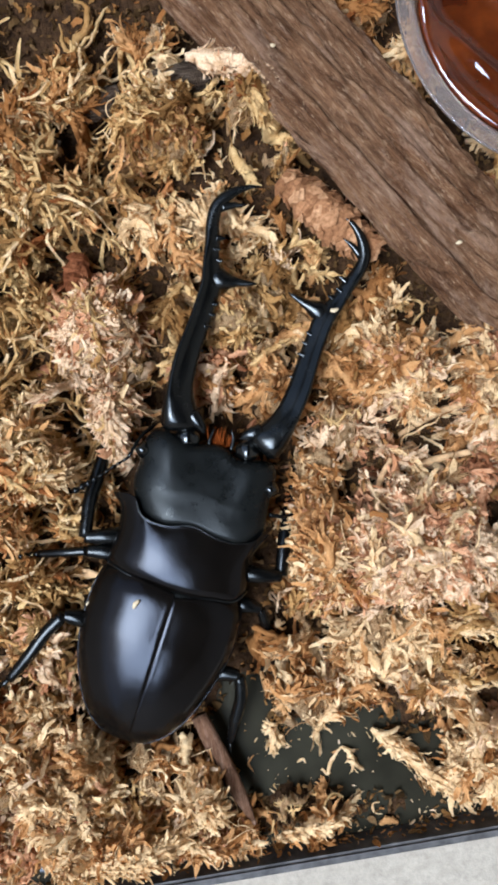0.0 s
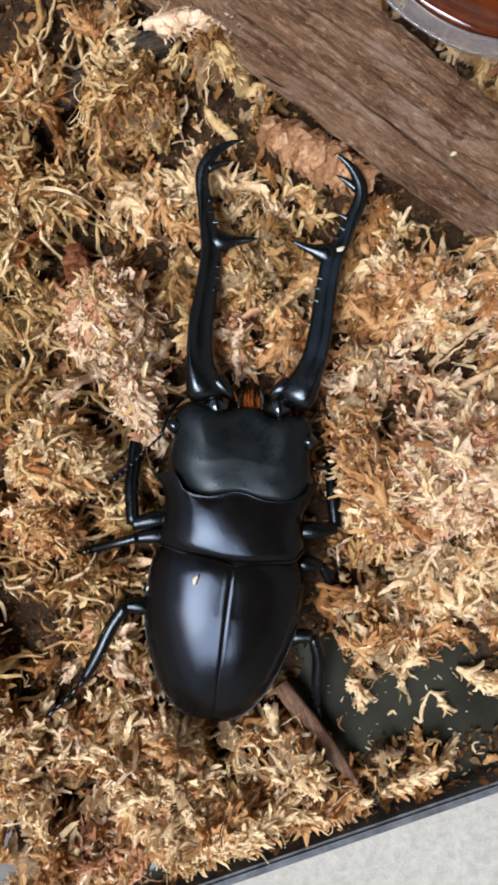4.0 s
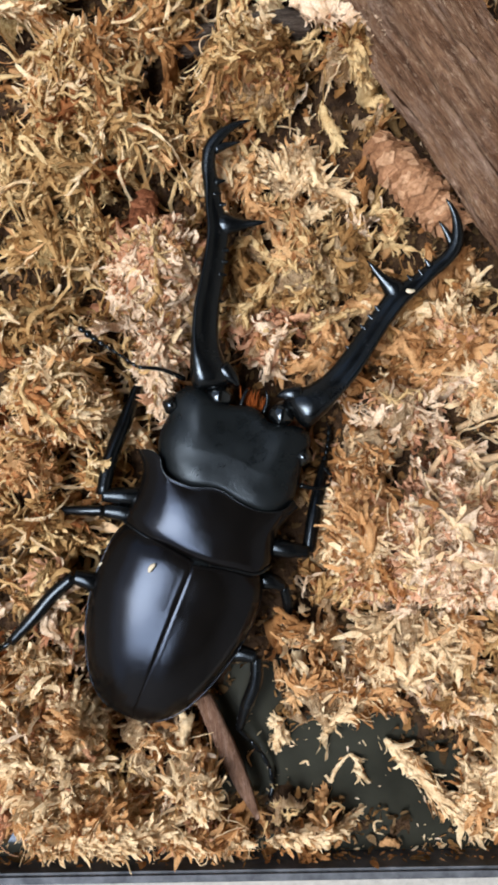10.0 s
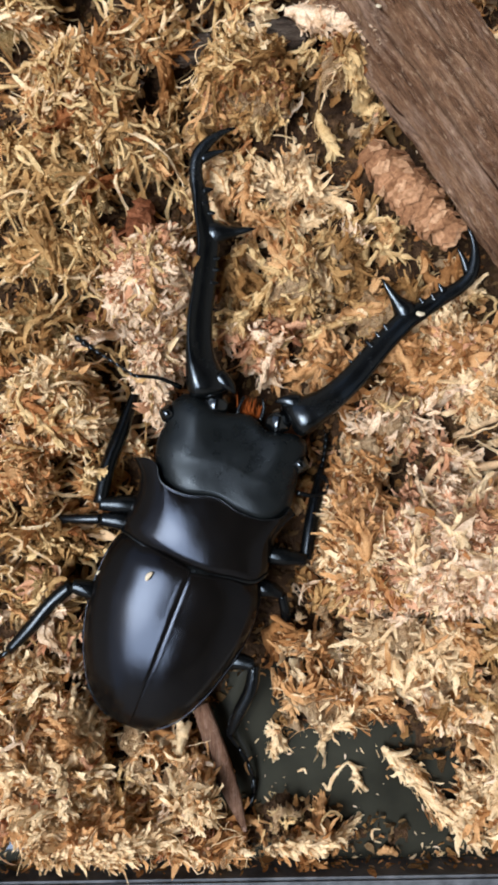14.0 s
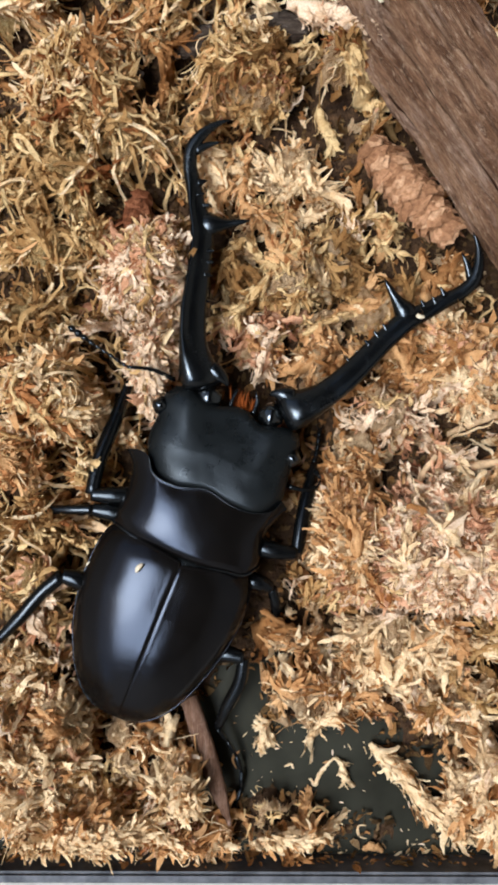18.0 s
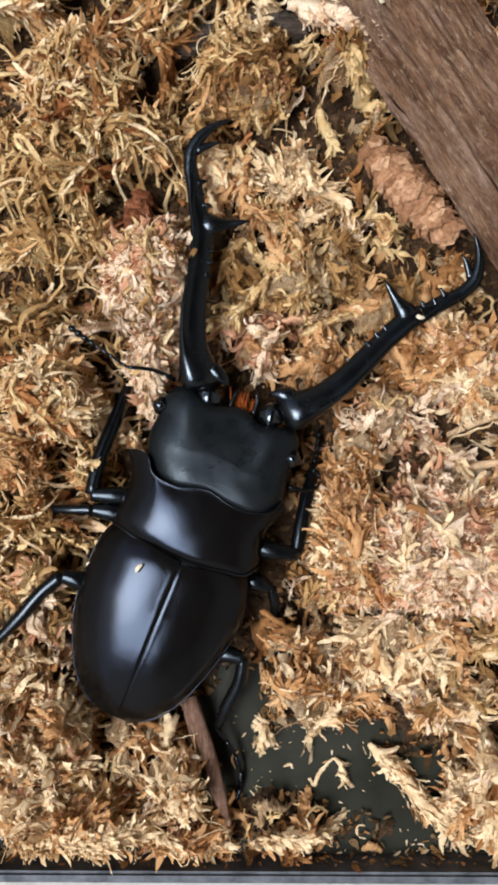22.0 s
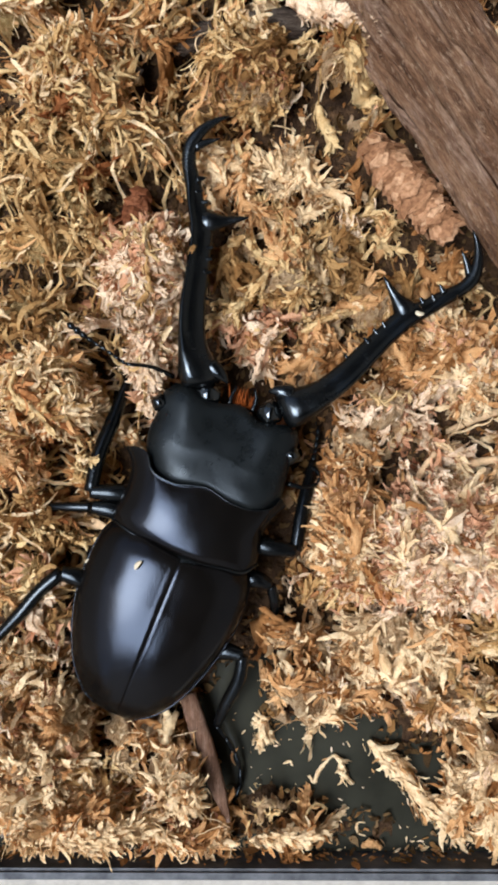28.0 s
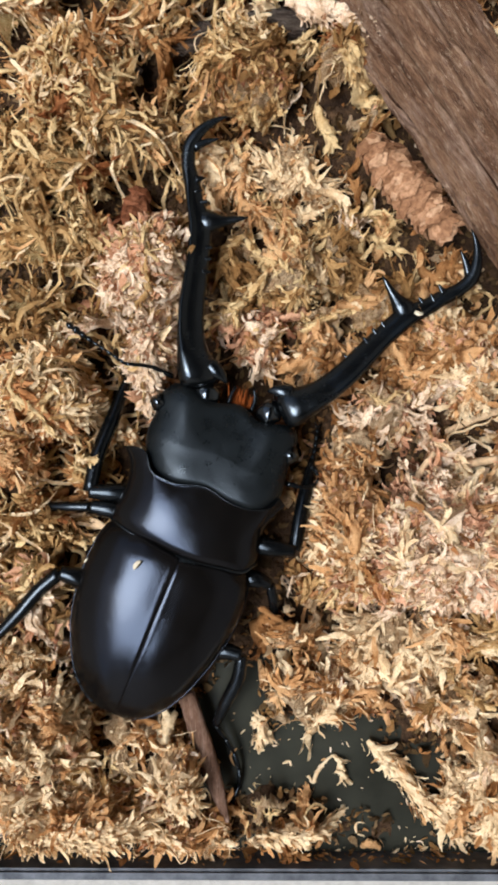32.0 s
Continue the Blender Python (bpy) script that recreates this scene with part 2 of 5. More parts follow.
# ---- mesh helpers ----
def mesh_part(name, verts, faces, mats, parent=None, label="", smooth=True, index=None):
    me = bpy.data.meshes.new(name)
    me.from_pydata([tuple(v) for v in verts], [], [tuple(f) for f in faces])
    for m in mats if isinstance(mats, (list, tuple)) else [mats]:
        me.materials.append(m)
    me.polygons.foreach_set("use_smooth", [smooth] * len(me.polygons))
    if index is not None:
        me.polygons.foreach_set("material_index", index)
    bm = bmesh.new()
    bm.from_mesh(me)
    bmesh.ops.recalc_face_normals(bm, faces=bm.faces)
    bm.to_mesh(me)
    bm.free()
    ob = new(name, me)
    if parent:
        ob.parent = parent
        # children are written in the world's axes, and stand on their thing's base
        ob.matrix_parent_inverse = parent_base(parent).inverted()
    if label:
        ob["label"] = label
    return ob


BASES = {}


def parent_base(ob):
    m = Matrix.Translation(BASES.get(ob.name, Vector((0, 0, 0))))
    return m


def empty(name, base, label, category, group=""):
    ob = new(name)
    ob.location = base
    ob.empty_display_size = 0.005
    BASES[ob.name] = Vector(base)
    return tagged(ob, label, category, group)


def joined(*pieces):
    verts, faces = [], []
    for v, f in pieces:
        k = len(verts)
        verts += list(v)
        faces += [tuple(i + k for i in q) for q in f]
    return verts, faces


def spline(points, n):
    """Points along a smooth curve through the given ones."""
    p = np.array([tuple(q) for q in points], float)
    s = np.concatenate([[0], np.cumsum(np.linalg.norm(np.diff(p[:, :3], axis=0), axis=1))])
    s /= s[-1]
    m = np.gradient(p, s, axis=0) if len(p) > 2 else np.repeat((p[1:] - p[:1]), 2, axis=0)
    out = []
    for x in np.linspace(0, 1, n):
        i = min(max(np.searchsorted(s, x) - 1, 0), len(p) - 2)
        h = s[i + 1] - s[i]
        t = (x - s[i]) / h
        out.append((2 * t**3 - 3 * t**2 + 1) * p[i] + (t**3 - 2 * t**2 + t) * h * m[i] + (3 * t**2 - 2 * t**3) * p[i + 1] + (t**3 - t**2) * h * m[i + 1])
    return np.array(out)


def tube(points, n=24, sides=10, flat=1.0, wave=0.0, seed=0):
    """A round body along a curve of (x, y, z, radius); flat: height to width; wave: unevenness."""
    rng = np.random.default_rng(seed)
    c = spline(points, n)
    pos, rad = c[:, :3], np.maximum(c[:, 3], 1e-5)
    tan = np.gradient(pos, axis=0)
    tan /= np.linalg.norm(tan, axis=1)[:, None] + 1e-12
    side = np.cross(tan, (0, 0, 1.0))
    side /= np.linalg.norm(side, axis=1)[:, None] + 1e-9
    up = np.cross(side, tan)
    verts, faces = [], []
    rough = 1 + wave * rng.standard_normal((n, sides))
    for i in range(n):
        for k in range(sides):
            a = 2 * math.pi * k / sides
            verts.append(pos[i] + rad[i] * rough[i, k] * (math.cos(a) * side[i] + flat * math.sin(a) * up[i]))
    for i in range(n - 1):
        for k in range(sides):
            a, b = i * sides + k, i * sides + (k + 1) % sides
            faces.append((a, b, b + sides, a + sides))
    k = len(verts)
    verts += [pos[0], pos[-1]]
    for j in range(sides):
        faces.append((k, (j + 1) % sides, j))
        faces.append((k + 1, (n - 1) * sides + j, (n - 1) * sides + (j + 1) % sides))
    return verts, faces


def lattice(x, y, scale, seed):
    """Smooth value noise in [-1, 1] on a lattice of that size in metres."""
    rng = np.random.default_rng(seed)
    table = rng.uniform(-1, 1, (97, 97))
    x, y = np.asarray(x) / scale + 40, np.asarray(y) / scale + 40
    i, j = np.floor(x).astype(int), np.floor(y).astype(int)
    fx, fy = x - i, y - j
    fx, fy = fx * fx * (3 - 2 * fx), fy * fy * (3 - 2 * fy)
    t = lambda a, b: table[a % 97, b % 97]
    return (t(i, j) * (1 - fx) + t(i + 1, j) * fx) * (1 - fy) + (t(i, j + 1) * (1 - fx) + t(i + 1, j + 1) * fx) * fy


# ---- the heap of moss: heights in metres above the plan ----
HEAPS = [  # broad swells: u, v, half width, half depth, height in mm
    (790, 960, 170, 130, 6), (640, 930, 70, 120, 3), (780, 640, 150, 90, 3), (275, 490, 85, 75, 2.5), (60, 1320, 120, 95, 4.5), (180, 1440, 230, 60, 2), (430, 150, 120, 80, 2),
    (70, 720, 100, 130, 3), (110, 200, 140, 120, 1.5), (-120, 700, 120, 500, 3), (-120, 1350, 90, 120, 4), (300, -60, 500, 90, 4), (940, 700, 120, 600, 3), (590, 110, 60, 70, 2),
]
STRAW, CREAM, PINK, RUST = 0, 1, 2, 3
# tufts: u, v, half width, half depth, height 0 to 1, kind, tone (0 deep, 1 middle, 2 pale)
TUFTS_SIDE = [(770, 970, 150, 125, 1.0, PINK, 2), (605, 960, 62, 105, 0.9, CREAM, 2), (520, 1110, 70, 46, 0.6, CREAM, 1), (690, 1150, 140, 66, 0.75, CREAM, 2), (560, 1235, 95, 58, 0.6, CREAM, 2),
              (800, 1240, 95, 55, 0.6, CREAM, 2), (800, 640, 92, 86, 1.0, CREAM, 2), (690, 745, 58, 62, 0.8, PINK, 1), (612, 810, 40, 70, 0.7, CREAM, 1), (850, 1400, 70, 80, 0.6, CREAM, 2)]
TUFTS_MIDDLE = [(275, 480, 84, 76, 1.0, PINK, 2), (265, 645, 40, 84, 0.95, PINK, 2), (412, 480, 40, 70, 0.5, STRAW, 0), (495, 490, 78, 56, 0.75, STRAW, 2), (580, 560, 52, 48, 0.6, CREAM, 1), (440, 620, 60, 46, 0.4, CREAM, 0),
                (500, 300, 62, 58, 0.7, CREAM, 2), (600, 420, 60, 40, 0.5, STRAW, 1), (420, 300, 40, 50, 0.6, CREAM, 2), (560, 660, 50, 50, 0.45, CREAM, 0)]
TUFTS_BACK = [(430, 135, 90, 80, 0.9, STRAW, 1), (610, 110, 72, 58, 0.8, STRAW, 1), (130, 140, 110, 80, 0.8, CREAM, 1), (90, 300, 112, 78, 0.75, STRAW, 1), (225, 250, 84, 58, 0.8, STRAW, 2), (120, 430, 104, 58, 0.7, STRAW, 1),
              (50, 565, 82, 62, 0.6, STRAW, 1), (170, 590, 58, 50, 0.5, STRAW, 0), (250, 60, 80, 50, 0.7, CREAM, 1), (20, 30, 90, 60, 0.7, CREAM, 2), (350, 230, 46, 36, 0.6, STRAW, 1)]
TUFTS_FRONT = [(85, 690, 82, 74, 0.9, CREAM, 2), (30, 800, 66, 60, 0.7, RUST, 2), (60, 1040, 84, 56, 0.6, STRAW, 0), (50, 930, 80, 40, 0.6, STRAW, 0), (60, 1165, 86, 42, 0.5, STRAW, 0), (165, 835, 46, 70, 0.5, CREAM, 0), (215, 800, 30, 60, 0.4, CREAM, 0), (150, 950, 60, 40, 0.35, STRAW, 0), (70, 1310, 104, 82, 1.0, CREAM, 2), (275, 1285, 46, 34, 0.6, CREAM, 1),
               (312, 1375, 56, 64, 0.9, CREAM, 2), (150, 1445, 150, 46, 0.85, CREAM, 2), (320, 1490, 80, 30, 0.5, CREAM, 1), (500, 1488, 72, 24, 0.5, CREAM, 1)]
TUFTS_MORE = [(670, 540, 70, 50, 0.55, STRAW, 1), (760, 505, 60, 36, 0.5, CREAM, 1), (640, 625, 50, 45, 0.5, CREAM, 0), (660, 235, 46, 56, 0.6, STRAW, 1), (590, 480, 50, 40, 0.5, STRAW, 2), (540, 740, 50, 40, 0.45, CREAM, 1), (700, 620, 60, 40, 0.5, CREAM, 1),
              (-190, 1200, 70, 120, 0.9, CREAM, 2), (-180, 1420, 80, 90, 0.9, CREAM, 1), (-190, 1000, 60, 120, 0.8, STRAW, 1), (-60, 1430, 80, 70, 0.8, PINK, 1), (110, 1264, 60, 56, 1.0, CREAM, 2), (232, 1303, 46, 36, 0.62, CREAM, 1)]
TUFTS = TUFTS_SIDE + TUFTS_MIDDLE + TUFTS_BACK + TUFTS_FRONT + TUFTS_MORE
EXTRA = np.random.default_rng(77)
EXTRA = [(EXTRA.uniform(-330, 1600), EXTRA.uniform(-560, 1520), EXTRA.uniform(35, 80), EXTRA.uniform(35, 80), EXTRA.uniform(0.2, 0.5), int(EXTRA.integers(0, 3)), int(EXTRA.integers(0, 3))) for _ in range(330)]
EXTRA = [e if -120 < e[0] < 900 and 0 < e[1] < 1540 else (*e[:4], e[4] + 0.3, *e[5:]) for e in EXTRA]
EXTRA = [e for k, e in enumerate(EXTRA) if k % 5 < 2 or not (-150 < e[0] < 930 and -30 < e[1] < 1560)]
LUMPS = TUFTS + EXTRA


def tuft_at(x, y):
    """The height 0 to 1 of the tufts, with clefts between them, and which tuft lies on top."""
    x, y = np.asarray(x), np.asarray(y)
    u = (x + 0.0020 * lattice(x, y, 0.005, 51) + 0.0008 * lattice(x, y, 0.0018, 53)) / GRID + 441
    v = 784 - (y + 0.0020 * lattice(x, y, 0.005, 52) + 0.0008 * lattice(x, y, 0.0018, 54)) / GRID
    out, second, which = np.zeros(x.shape), np.zeros(x.shape), np.full(x.shape, -1)
    for k, (a, b, ra, rb, h, *_) in enumerate(LUMPS):
        d = h * np.sqrt(np.maximum(1 - ((u - a) / ra) ** 2 - ((v - b) / rb) ** 2, 0))
        higher = d > out
        second = np.where(higher, out, np.maximum(second, d))
        out, which = np.where(higher, d, out), np.where(higher, k, which)
    return out, which, second


def lumps(x, y):
    return tuft_at(x, y)[0]


def clefts(x, y, found=None):
    """Ragged cracks between the tufts: 1 in a crack, 0 away from it."""
    out, _, second = tuft_at(x, y) if found is None else found
    some = np.clip(2.2 * (lattice(x, y, 0.006, 57) + 0.7), 0, 1)
    return some * np.exp(-((out - second) / 0.165) ** 2)


def near_jaws(u, v):
    """How far inside the sweep of the jaws: 1 under them, 0 away from them."""
    best = np.full(np.shape(u), 1e9)
    for a, b, turns in ((350, 690, (7, 16, 25)), (500, 738, (28, 37, 47))):
        for turn in turns:
            dx, dy = math.sin(radians(turn)), -math.cos(radians(turn))
            t = np.clip((u - a) * dx + (v - b) * dy, 0, 490)
            best = np.minimum(best, np.hypot(u - a - t * dx, v - b - t * dy))
    return 1 / (1 + np.exp(np.clip((best - 42) / 8, -30, 30)))


def ground(x, y):
    k = 1 / GRID
    u, v = np.asarray(x) * k + 441, 784 - np.asarray(y) * k
    found = tuft_at(x, y)
    h = 0.0008 * lattice(x, y, 0.011, 3) + 0.0005 * lattice(x, y, 0.0045, 4) - 0.0046 + 0.0098 * found[0] - 0.0042 * clefts(x, y, found) - 0.004 * hole(x, y)
    for a, b, ra, rb, z in HEAPS:
        h = h + z * 0.001 * np.exp(-(((u - a) / ra) ** 2 + ((v - b) / rb) ** 2) ** 1.5)
    # hollow under the beetle and its jaws
    along, across = (u - 330) * 0.326 - (v - 990) * 0.946, (u - 330) * 0.946 + (v - 990) * 0.326
    body = np.exp(-((along / np.where(along > 0, 330, 318)) ** 4 + (across / 150) ** 4))
    h = h * (1 - body) + body * np.minimum(h, -0.0035)
    j = near_jaws(u, v)
    h = h * (1 - j) + j * np.minimum(h, -0.0018)
    return np.maximum(h * (1 - bare(x, y)) + bare(x, y) * (GLASS - 0.001), GLASS - 0.001)


# dark gaps in the heap: u, v, half width, half depth, turn
HOLES = [(715, 255, 20, 80, -35), (640, 190, 16, 24, 0), (335, 155, 24, 18, 0), (215, 335, 34, 12, 0), (470, 1075, 26, 55, 15), (562, 800, 20, 105, 12), (545, 935, 14, 75, 5), (228, 730, 16, 44, 10), (120, 1000, 36, 12, 0), (186, 770, 11, 36, 10), (165, 990, 34, 14, 0), (150, 940, 24, 12, 0),
         (405, 195, 14, 10, 0), (590, 1130, 22, 32, 0), (815, 390, 16, 30, -35), (310, 590, 10, 16, 0), (217, 1392, 20, 13, 0), (750, 1075, 36, 11, 0), (300, 375, 30, 11, 0), (720, 862, 42, 11, -35), (652, 892, 34, 10, -20), (528, 1100, 26, 10, 0), (780, 1335, 24, 30, 0),
         (24, 1130, 22, 16, 0), (112, 1192, 22, 11, 0), (186, 610, 17, 34, 10), (60, 490, 24, 10, 0), (112, 560, 30, 9, -15), (48, 70, 26, 14, 0), (800, 770, 26, 9, -20), (455, 230, 16, 20, 0), (100, 1350, 20, 9, 20)]


def hole(x, y):
    u, v = np.asarray(x) / GRID + 441, 784 - np.asarray(y) / GRID
    jag = 0.45 * lattice(x, y, 0.0025, 71) + 0.25 * lattice(x, y, 0.001, 72)
    out = np.zeros(np.shape(u))
    for a, b, ra, rb, turn in HOLES:
        c, s = math.cos(radians(turn)), math.sin(radians(turn))
        p, q = (u - a) * c + (v - b) * s, -(u - a) * s + (v - b) * c
        d = (p / ra) ** 2 + (q / rb) ** 2
        out = np.maximum(out, 1 / (1 + np.exp(np.clip((d + jag - 1.1) * 4, -30, 30))))
    return out


def bare(x, y):
    """Where the glass bottom lies open."""
    k = 1 / GRID
    u, v = np.asarray(x) * k + 441, 784 - np.asarray(y) * k
    jag = 25 * lattice(x, y, 0.004, 8) + 14 * lattice(x, y, 0.0017, 9)
    edge = lambda d: 1 / (1 + np.exp(-np.clip((d + jag) / 7, -30, 30)))
    pool = edge(u - 425) * edge(v - (1300 - 0.1 * np.maximum(u - 480, 0))) * edge(1425 + 0.32 * np.maximum(u - 480, 0) - v)
    chink = edge(u - 360) * edge(465 - u) * edge(v - 1215) * edge(1420 - v)
    strip = edge(v - 1522 + 10 * (u < 420))
    return np.clip(np.maximum(np.maximum(pool * edge(700 - u), chink), np.maximum(strip, 0.8 * pool * edge(u - 690) * edge(v - 1360) * edge(795 - u))), 0, 1)


# ---- loose moss, made of many single leaves and fibres ----
def leaves(pos, way, up, length, width, curl, cup, rows=4):
    """One cupped, curled leaf for each place: rows of three points."""
    n = len(pos)
    side = np.cross(way, up)
    side /= np.linalg.norm(side, axis=1)[:, None] + 1e-9
    t = np.linspace(0, 1, rows)
    shape = np.array([0.55, 1.0, 0.8, 0.12]) if rows == 4 else np.interp(t, [0, 0.3, 0.7, 1], [0.5, 1, 0.8, 0.1])
    verts = np.empty((n, rows, 3, 3))
    for i in range(rows):
        bend = curl * t[i] ** 2
        mid = pos + way * (length * (t[i] - 0.35 * bend * t[i]))[:, None] + up * (length * bend)[:, None]
        for k, c in enumerate((-1, 0, 1)):
            verts[:, i, k] = mid + side * (c * width * 0.5 * shape[i])[:, None] + up * (abs(c) * cup * width * shape[i])[:, None]
    quads = [(3 * i + k, 3 * i + k + 1, 3 * i + k + 4, 3 * i + k + 3) for i in range(rows - 1) for k in (0, 1)]
    faces = np.array(quads)[None] + (np.arange(n) * rows * 3)[:, None, None]
    return verts.reshape(-1, 3), faces.reshape(-1, 4), np.repeat(np.arange(n), len(quads))


def fibres(pos, angle, pitch, length, radius, bend, rng, rows=8):
    """Thin, winding three-sided threads."""
    n = len(pos)
    p, a, e = pos.copy(), angle.copy(), pitch.copy()
    verts = np.empty((n, rows, 3, 3))
    for i in range(rows):
        way = np.stack([np.cos(a) * np.cos(e), np.sin(a) * np.cos(e), np.sin(e)], 1)
        side = np.stack([-np.sin(a), np.cos(a), np.zeros(n)], 1)
        up = np.cross(way, side)
        r = radius * (0.35 + 0.65 * math.sin(math.pi * (0.15 + 0.8 * i / (rows - 1))))
        for k in range(3):
            b = 2.094 * k
            verts[:, i, k] = p + side * (math.cos(b) * r)[:, None] + up * (math.sin(b) * r)[:, None]
        p = p + way * (length / (rows - 1))[:, None]
        a = a + bend / (rows - 1) + 0.25 * rng.standard_normal(n)
        e = np.clip(e + 0.25 * rng.standard_normal(n) - 0.3 * e, -0.7, 0.9)
    quads = [(3 * i + k, 3 * i + (k + 1) % 3, 3 * i + 3 + (k + 1) % 3, 3 * i + 3 + k) for i in range(rows - 1) for k in range(3)]
    faces = np.array(quads)[None] + (np.arange(n) * rows * 3)[:, None, None]
    return verts.reshape(-1, 3), faces.reshape(-1, 4), np.repeat(np.arange(n), len(quads))


def ribbons(pos, angle, pitch, length, width, bend, rng, rows=12):
    """Ragged, winding, twisted strips that lie on the heap."""
    n = len(pos)
    p, a, e, tw = pos.copy(), angle.copy(), pitch.copy(), rng.normal(0, 0.4, n)
    lift = pos[:, 2] - ground(pos[:, 0], pos[:, 1])
    verts = np.empty((n, rows, 3, 3))
    for i in range(rows):
        way = np.stack([np.cos(a) * np.cos(e), np.sin(a) * np.cos(e), np.sin(e)], 1)
        side = np.stack([-np.sin(a), np.cos(a), np.zeros(n)], 1)
        up = np.cross(way, side)
        across = side * np.cos(tw)[:, None] + up * np.sin(tw)[:, None]
        face = np.cross(way, across)
        w = width * 0.5 * (0.25 + 0.75 * math.sin(math.pi * (0.1 + 0.85 * i / (rows - 1))))
        for k, s in enumerate((-1, 0, 1)):
            h = w * rng.uniform(0.6, 1.35, n)
            verts[:, i, k] = p + across * (s * h)[:, None] + face * (abs(s) * 0.4 * h + 0.07 * width * rng.standard_normal(n))[:, None]
        p = p + way * (length / (rows - 1))[:, None]
        p[:, 2] = 0.6 * p[:, 2] + 0.4 * (ground(p[:, 0], p[:, 1]) + lift)
        a = a + bend / (rows - 1) + 0.16 * rng.standard_normal(n)
        e = np.clip(e + 0.2 * rng.standard_normal(n) - 0.4 * e, -0.5, 0.5)
        tw = 0.85 * tw + 0.3 * rng.standard_normal(n)
    quads = [(3 * i + k, 3 * i + k + 1, 3 * i + k + 4, 3 * i + k + 3) for i in range(rows - 1) for k in (0, 1)]
    faces = np.array(quads)[None] + (np.arange(n) * rows * 3)[:, None, None]
    return verts.reshape(-1, 3), faces.reshape(-1, 4), np.repeat(np.arange(n), len(quads))


def shreds(pos, way, nrm, length, width, rng, rows=5, wild=1.0, cup=0.0):
    """Thin ragged strips of moss that start at pos along way, winding, twisting and curling; hollowed where cup is given."""
    n = len(pos)
    p, w, u = pos.copy(), way.copy(), nrm.copy()
    kink, curl = wild * rng.normal(0, 0.75, n), wild * rng.normal(0.05, 0.9, n)
    twist = wild * rng.normal(0, 0.9, n)
    lanes = (-1, 1) if cup == 0 else (-1, 0, 1)
    c = len(lanes)
    deep = cup * rng.uniform(-1.3, 0.4, n)
    verts = np.empty((n, rows, c, 3))
    base = np.interp(np.linspace(0, 1, rows), [0, 0.3, 0.7, 1], [0.7, 1.0, 0.9, 0.22 if cup == 0 else 0.4])
    for i in range(rows):
        s = np.cross(w, u)
        s /= np.linalg.norm(s, axis=1)[:, None] + 1e-9
        for k, e in enumerate(lanes):
            half = width * 0.5 * base[i] * rng.uniform(0.55, 1.45, n)
            verts[:, i, k] = p + s * (e * half)[:, None] + u * (abs(e) * deep * half + 0.1 * width * rng.standard_normal(n))[:, None] + w * (0.06 * length * rng.standard_normal(n))[:, None]
        p = p + w * (length / (rows - 1))[:, None]
        w = w + s * (kink / (rows - 1) * 2 + rng.normal(0, 0.18, n))[:, None] + u * (curl / (rows - 1) * 2)[:, None]
        w /= np.linalg.norm(w, axis=1)[:, None]
        u = u + s * (twist / (rows - 1))[:, None]
        u = u - (u * w).sum(1)[:, None] * w
        u /= np.linalg.norm(u, axis=1)[:, None] + 1e-9
    quads = [(c * i + k, c * i + k + 1, c * i + c + k + 1, c * i + c + k) for i in range(rows - 1) for k in range(c - 1)]
    faces = np.array(quads)[None] + (np.arange(n) * rows * c)[:, None, None]
    return verts.reshape(-1, 3), faces.reshape(-1, 4), np.repeat(np.arange(n), len(quads))


def stuff_mesh(name, batches, mats, parent=None):
    """One mesh of many pieces: batches of (verts, quads, piece of each quad, material of each piece)."""
    verts, quads, index, k = [], [], [], 0
    for v, f, piece, which in batches:
        verts.append(v)
        quads.append(f + k)
        index.append(np.asarray(which)[piece])
        k += len(v)
    verts, quads, index = np.concatenate(verts), np.concatenate(quads), np.concatenate(index)
    me = bpy.data.meshes.new(name)
    me.vertices.add(len(verts))
    me.vertices.foreach_set("co", verts.astype(np.float32).ravel())
    me.loops.add(quads.size)
    me.loops.foreach_set("vertex_index", quads.astype(np.int32).ravel())
    me.polygons.add(len(quads))
    me.polygons.foreach_set("loop_start", np.arange(0, quads.size, 4, dtype=np.int32))
    for m in mats:
        me.materials.append(m)
    me.polygons.foreach_set("material_index", index.astype(np.int32))
    me.polygons.foreach_set("use_smooth", np.ones(len(quads), bool))
    me.update(calc_edges=True)
    ob = new(name, me)
    if parent:
        ob.parent = parent
        ob.matrix_parent_inverse = parent_base(parent).inverted()
    return ob


KIND, TONE = np.array([l[5] for l in LUMPS]), np.array([l[6] for l in LUMPS])


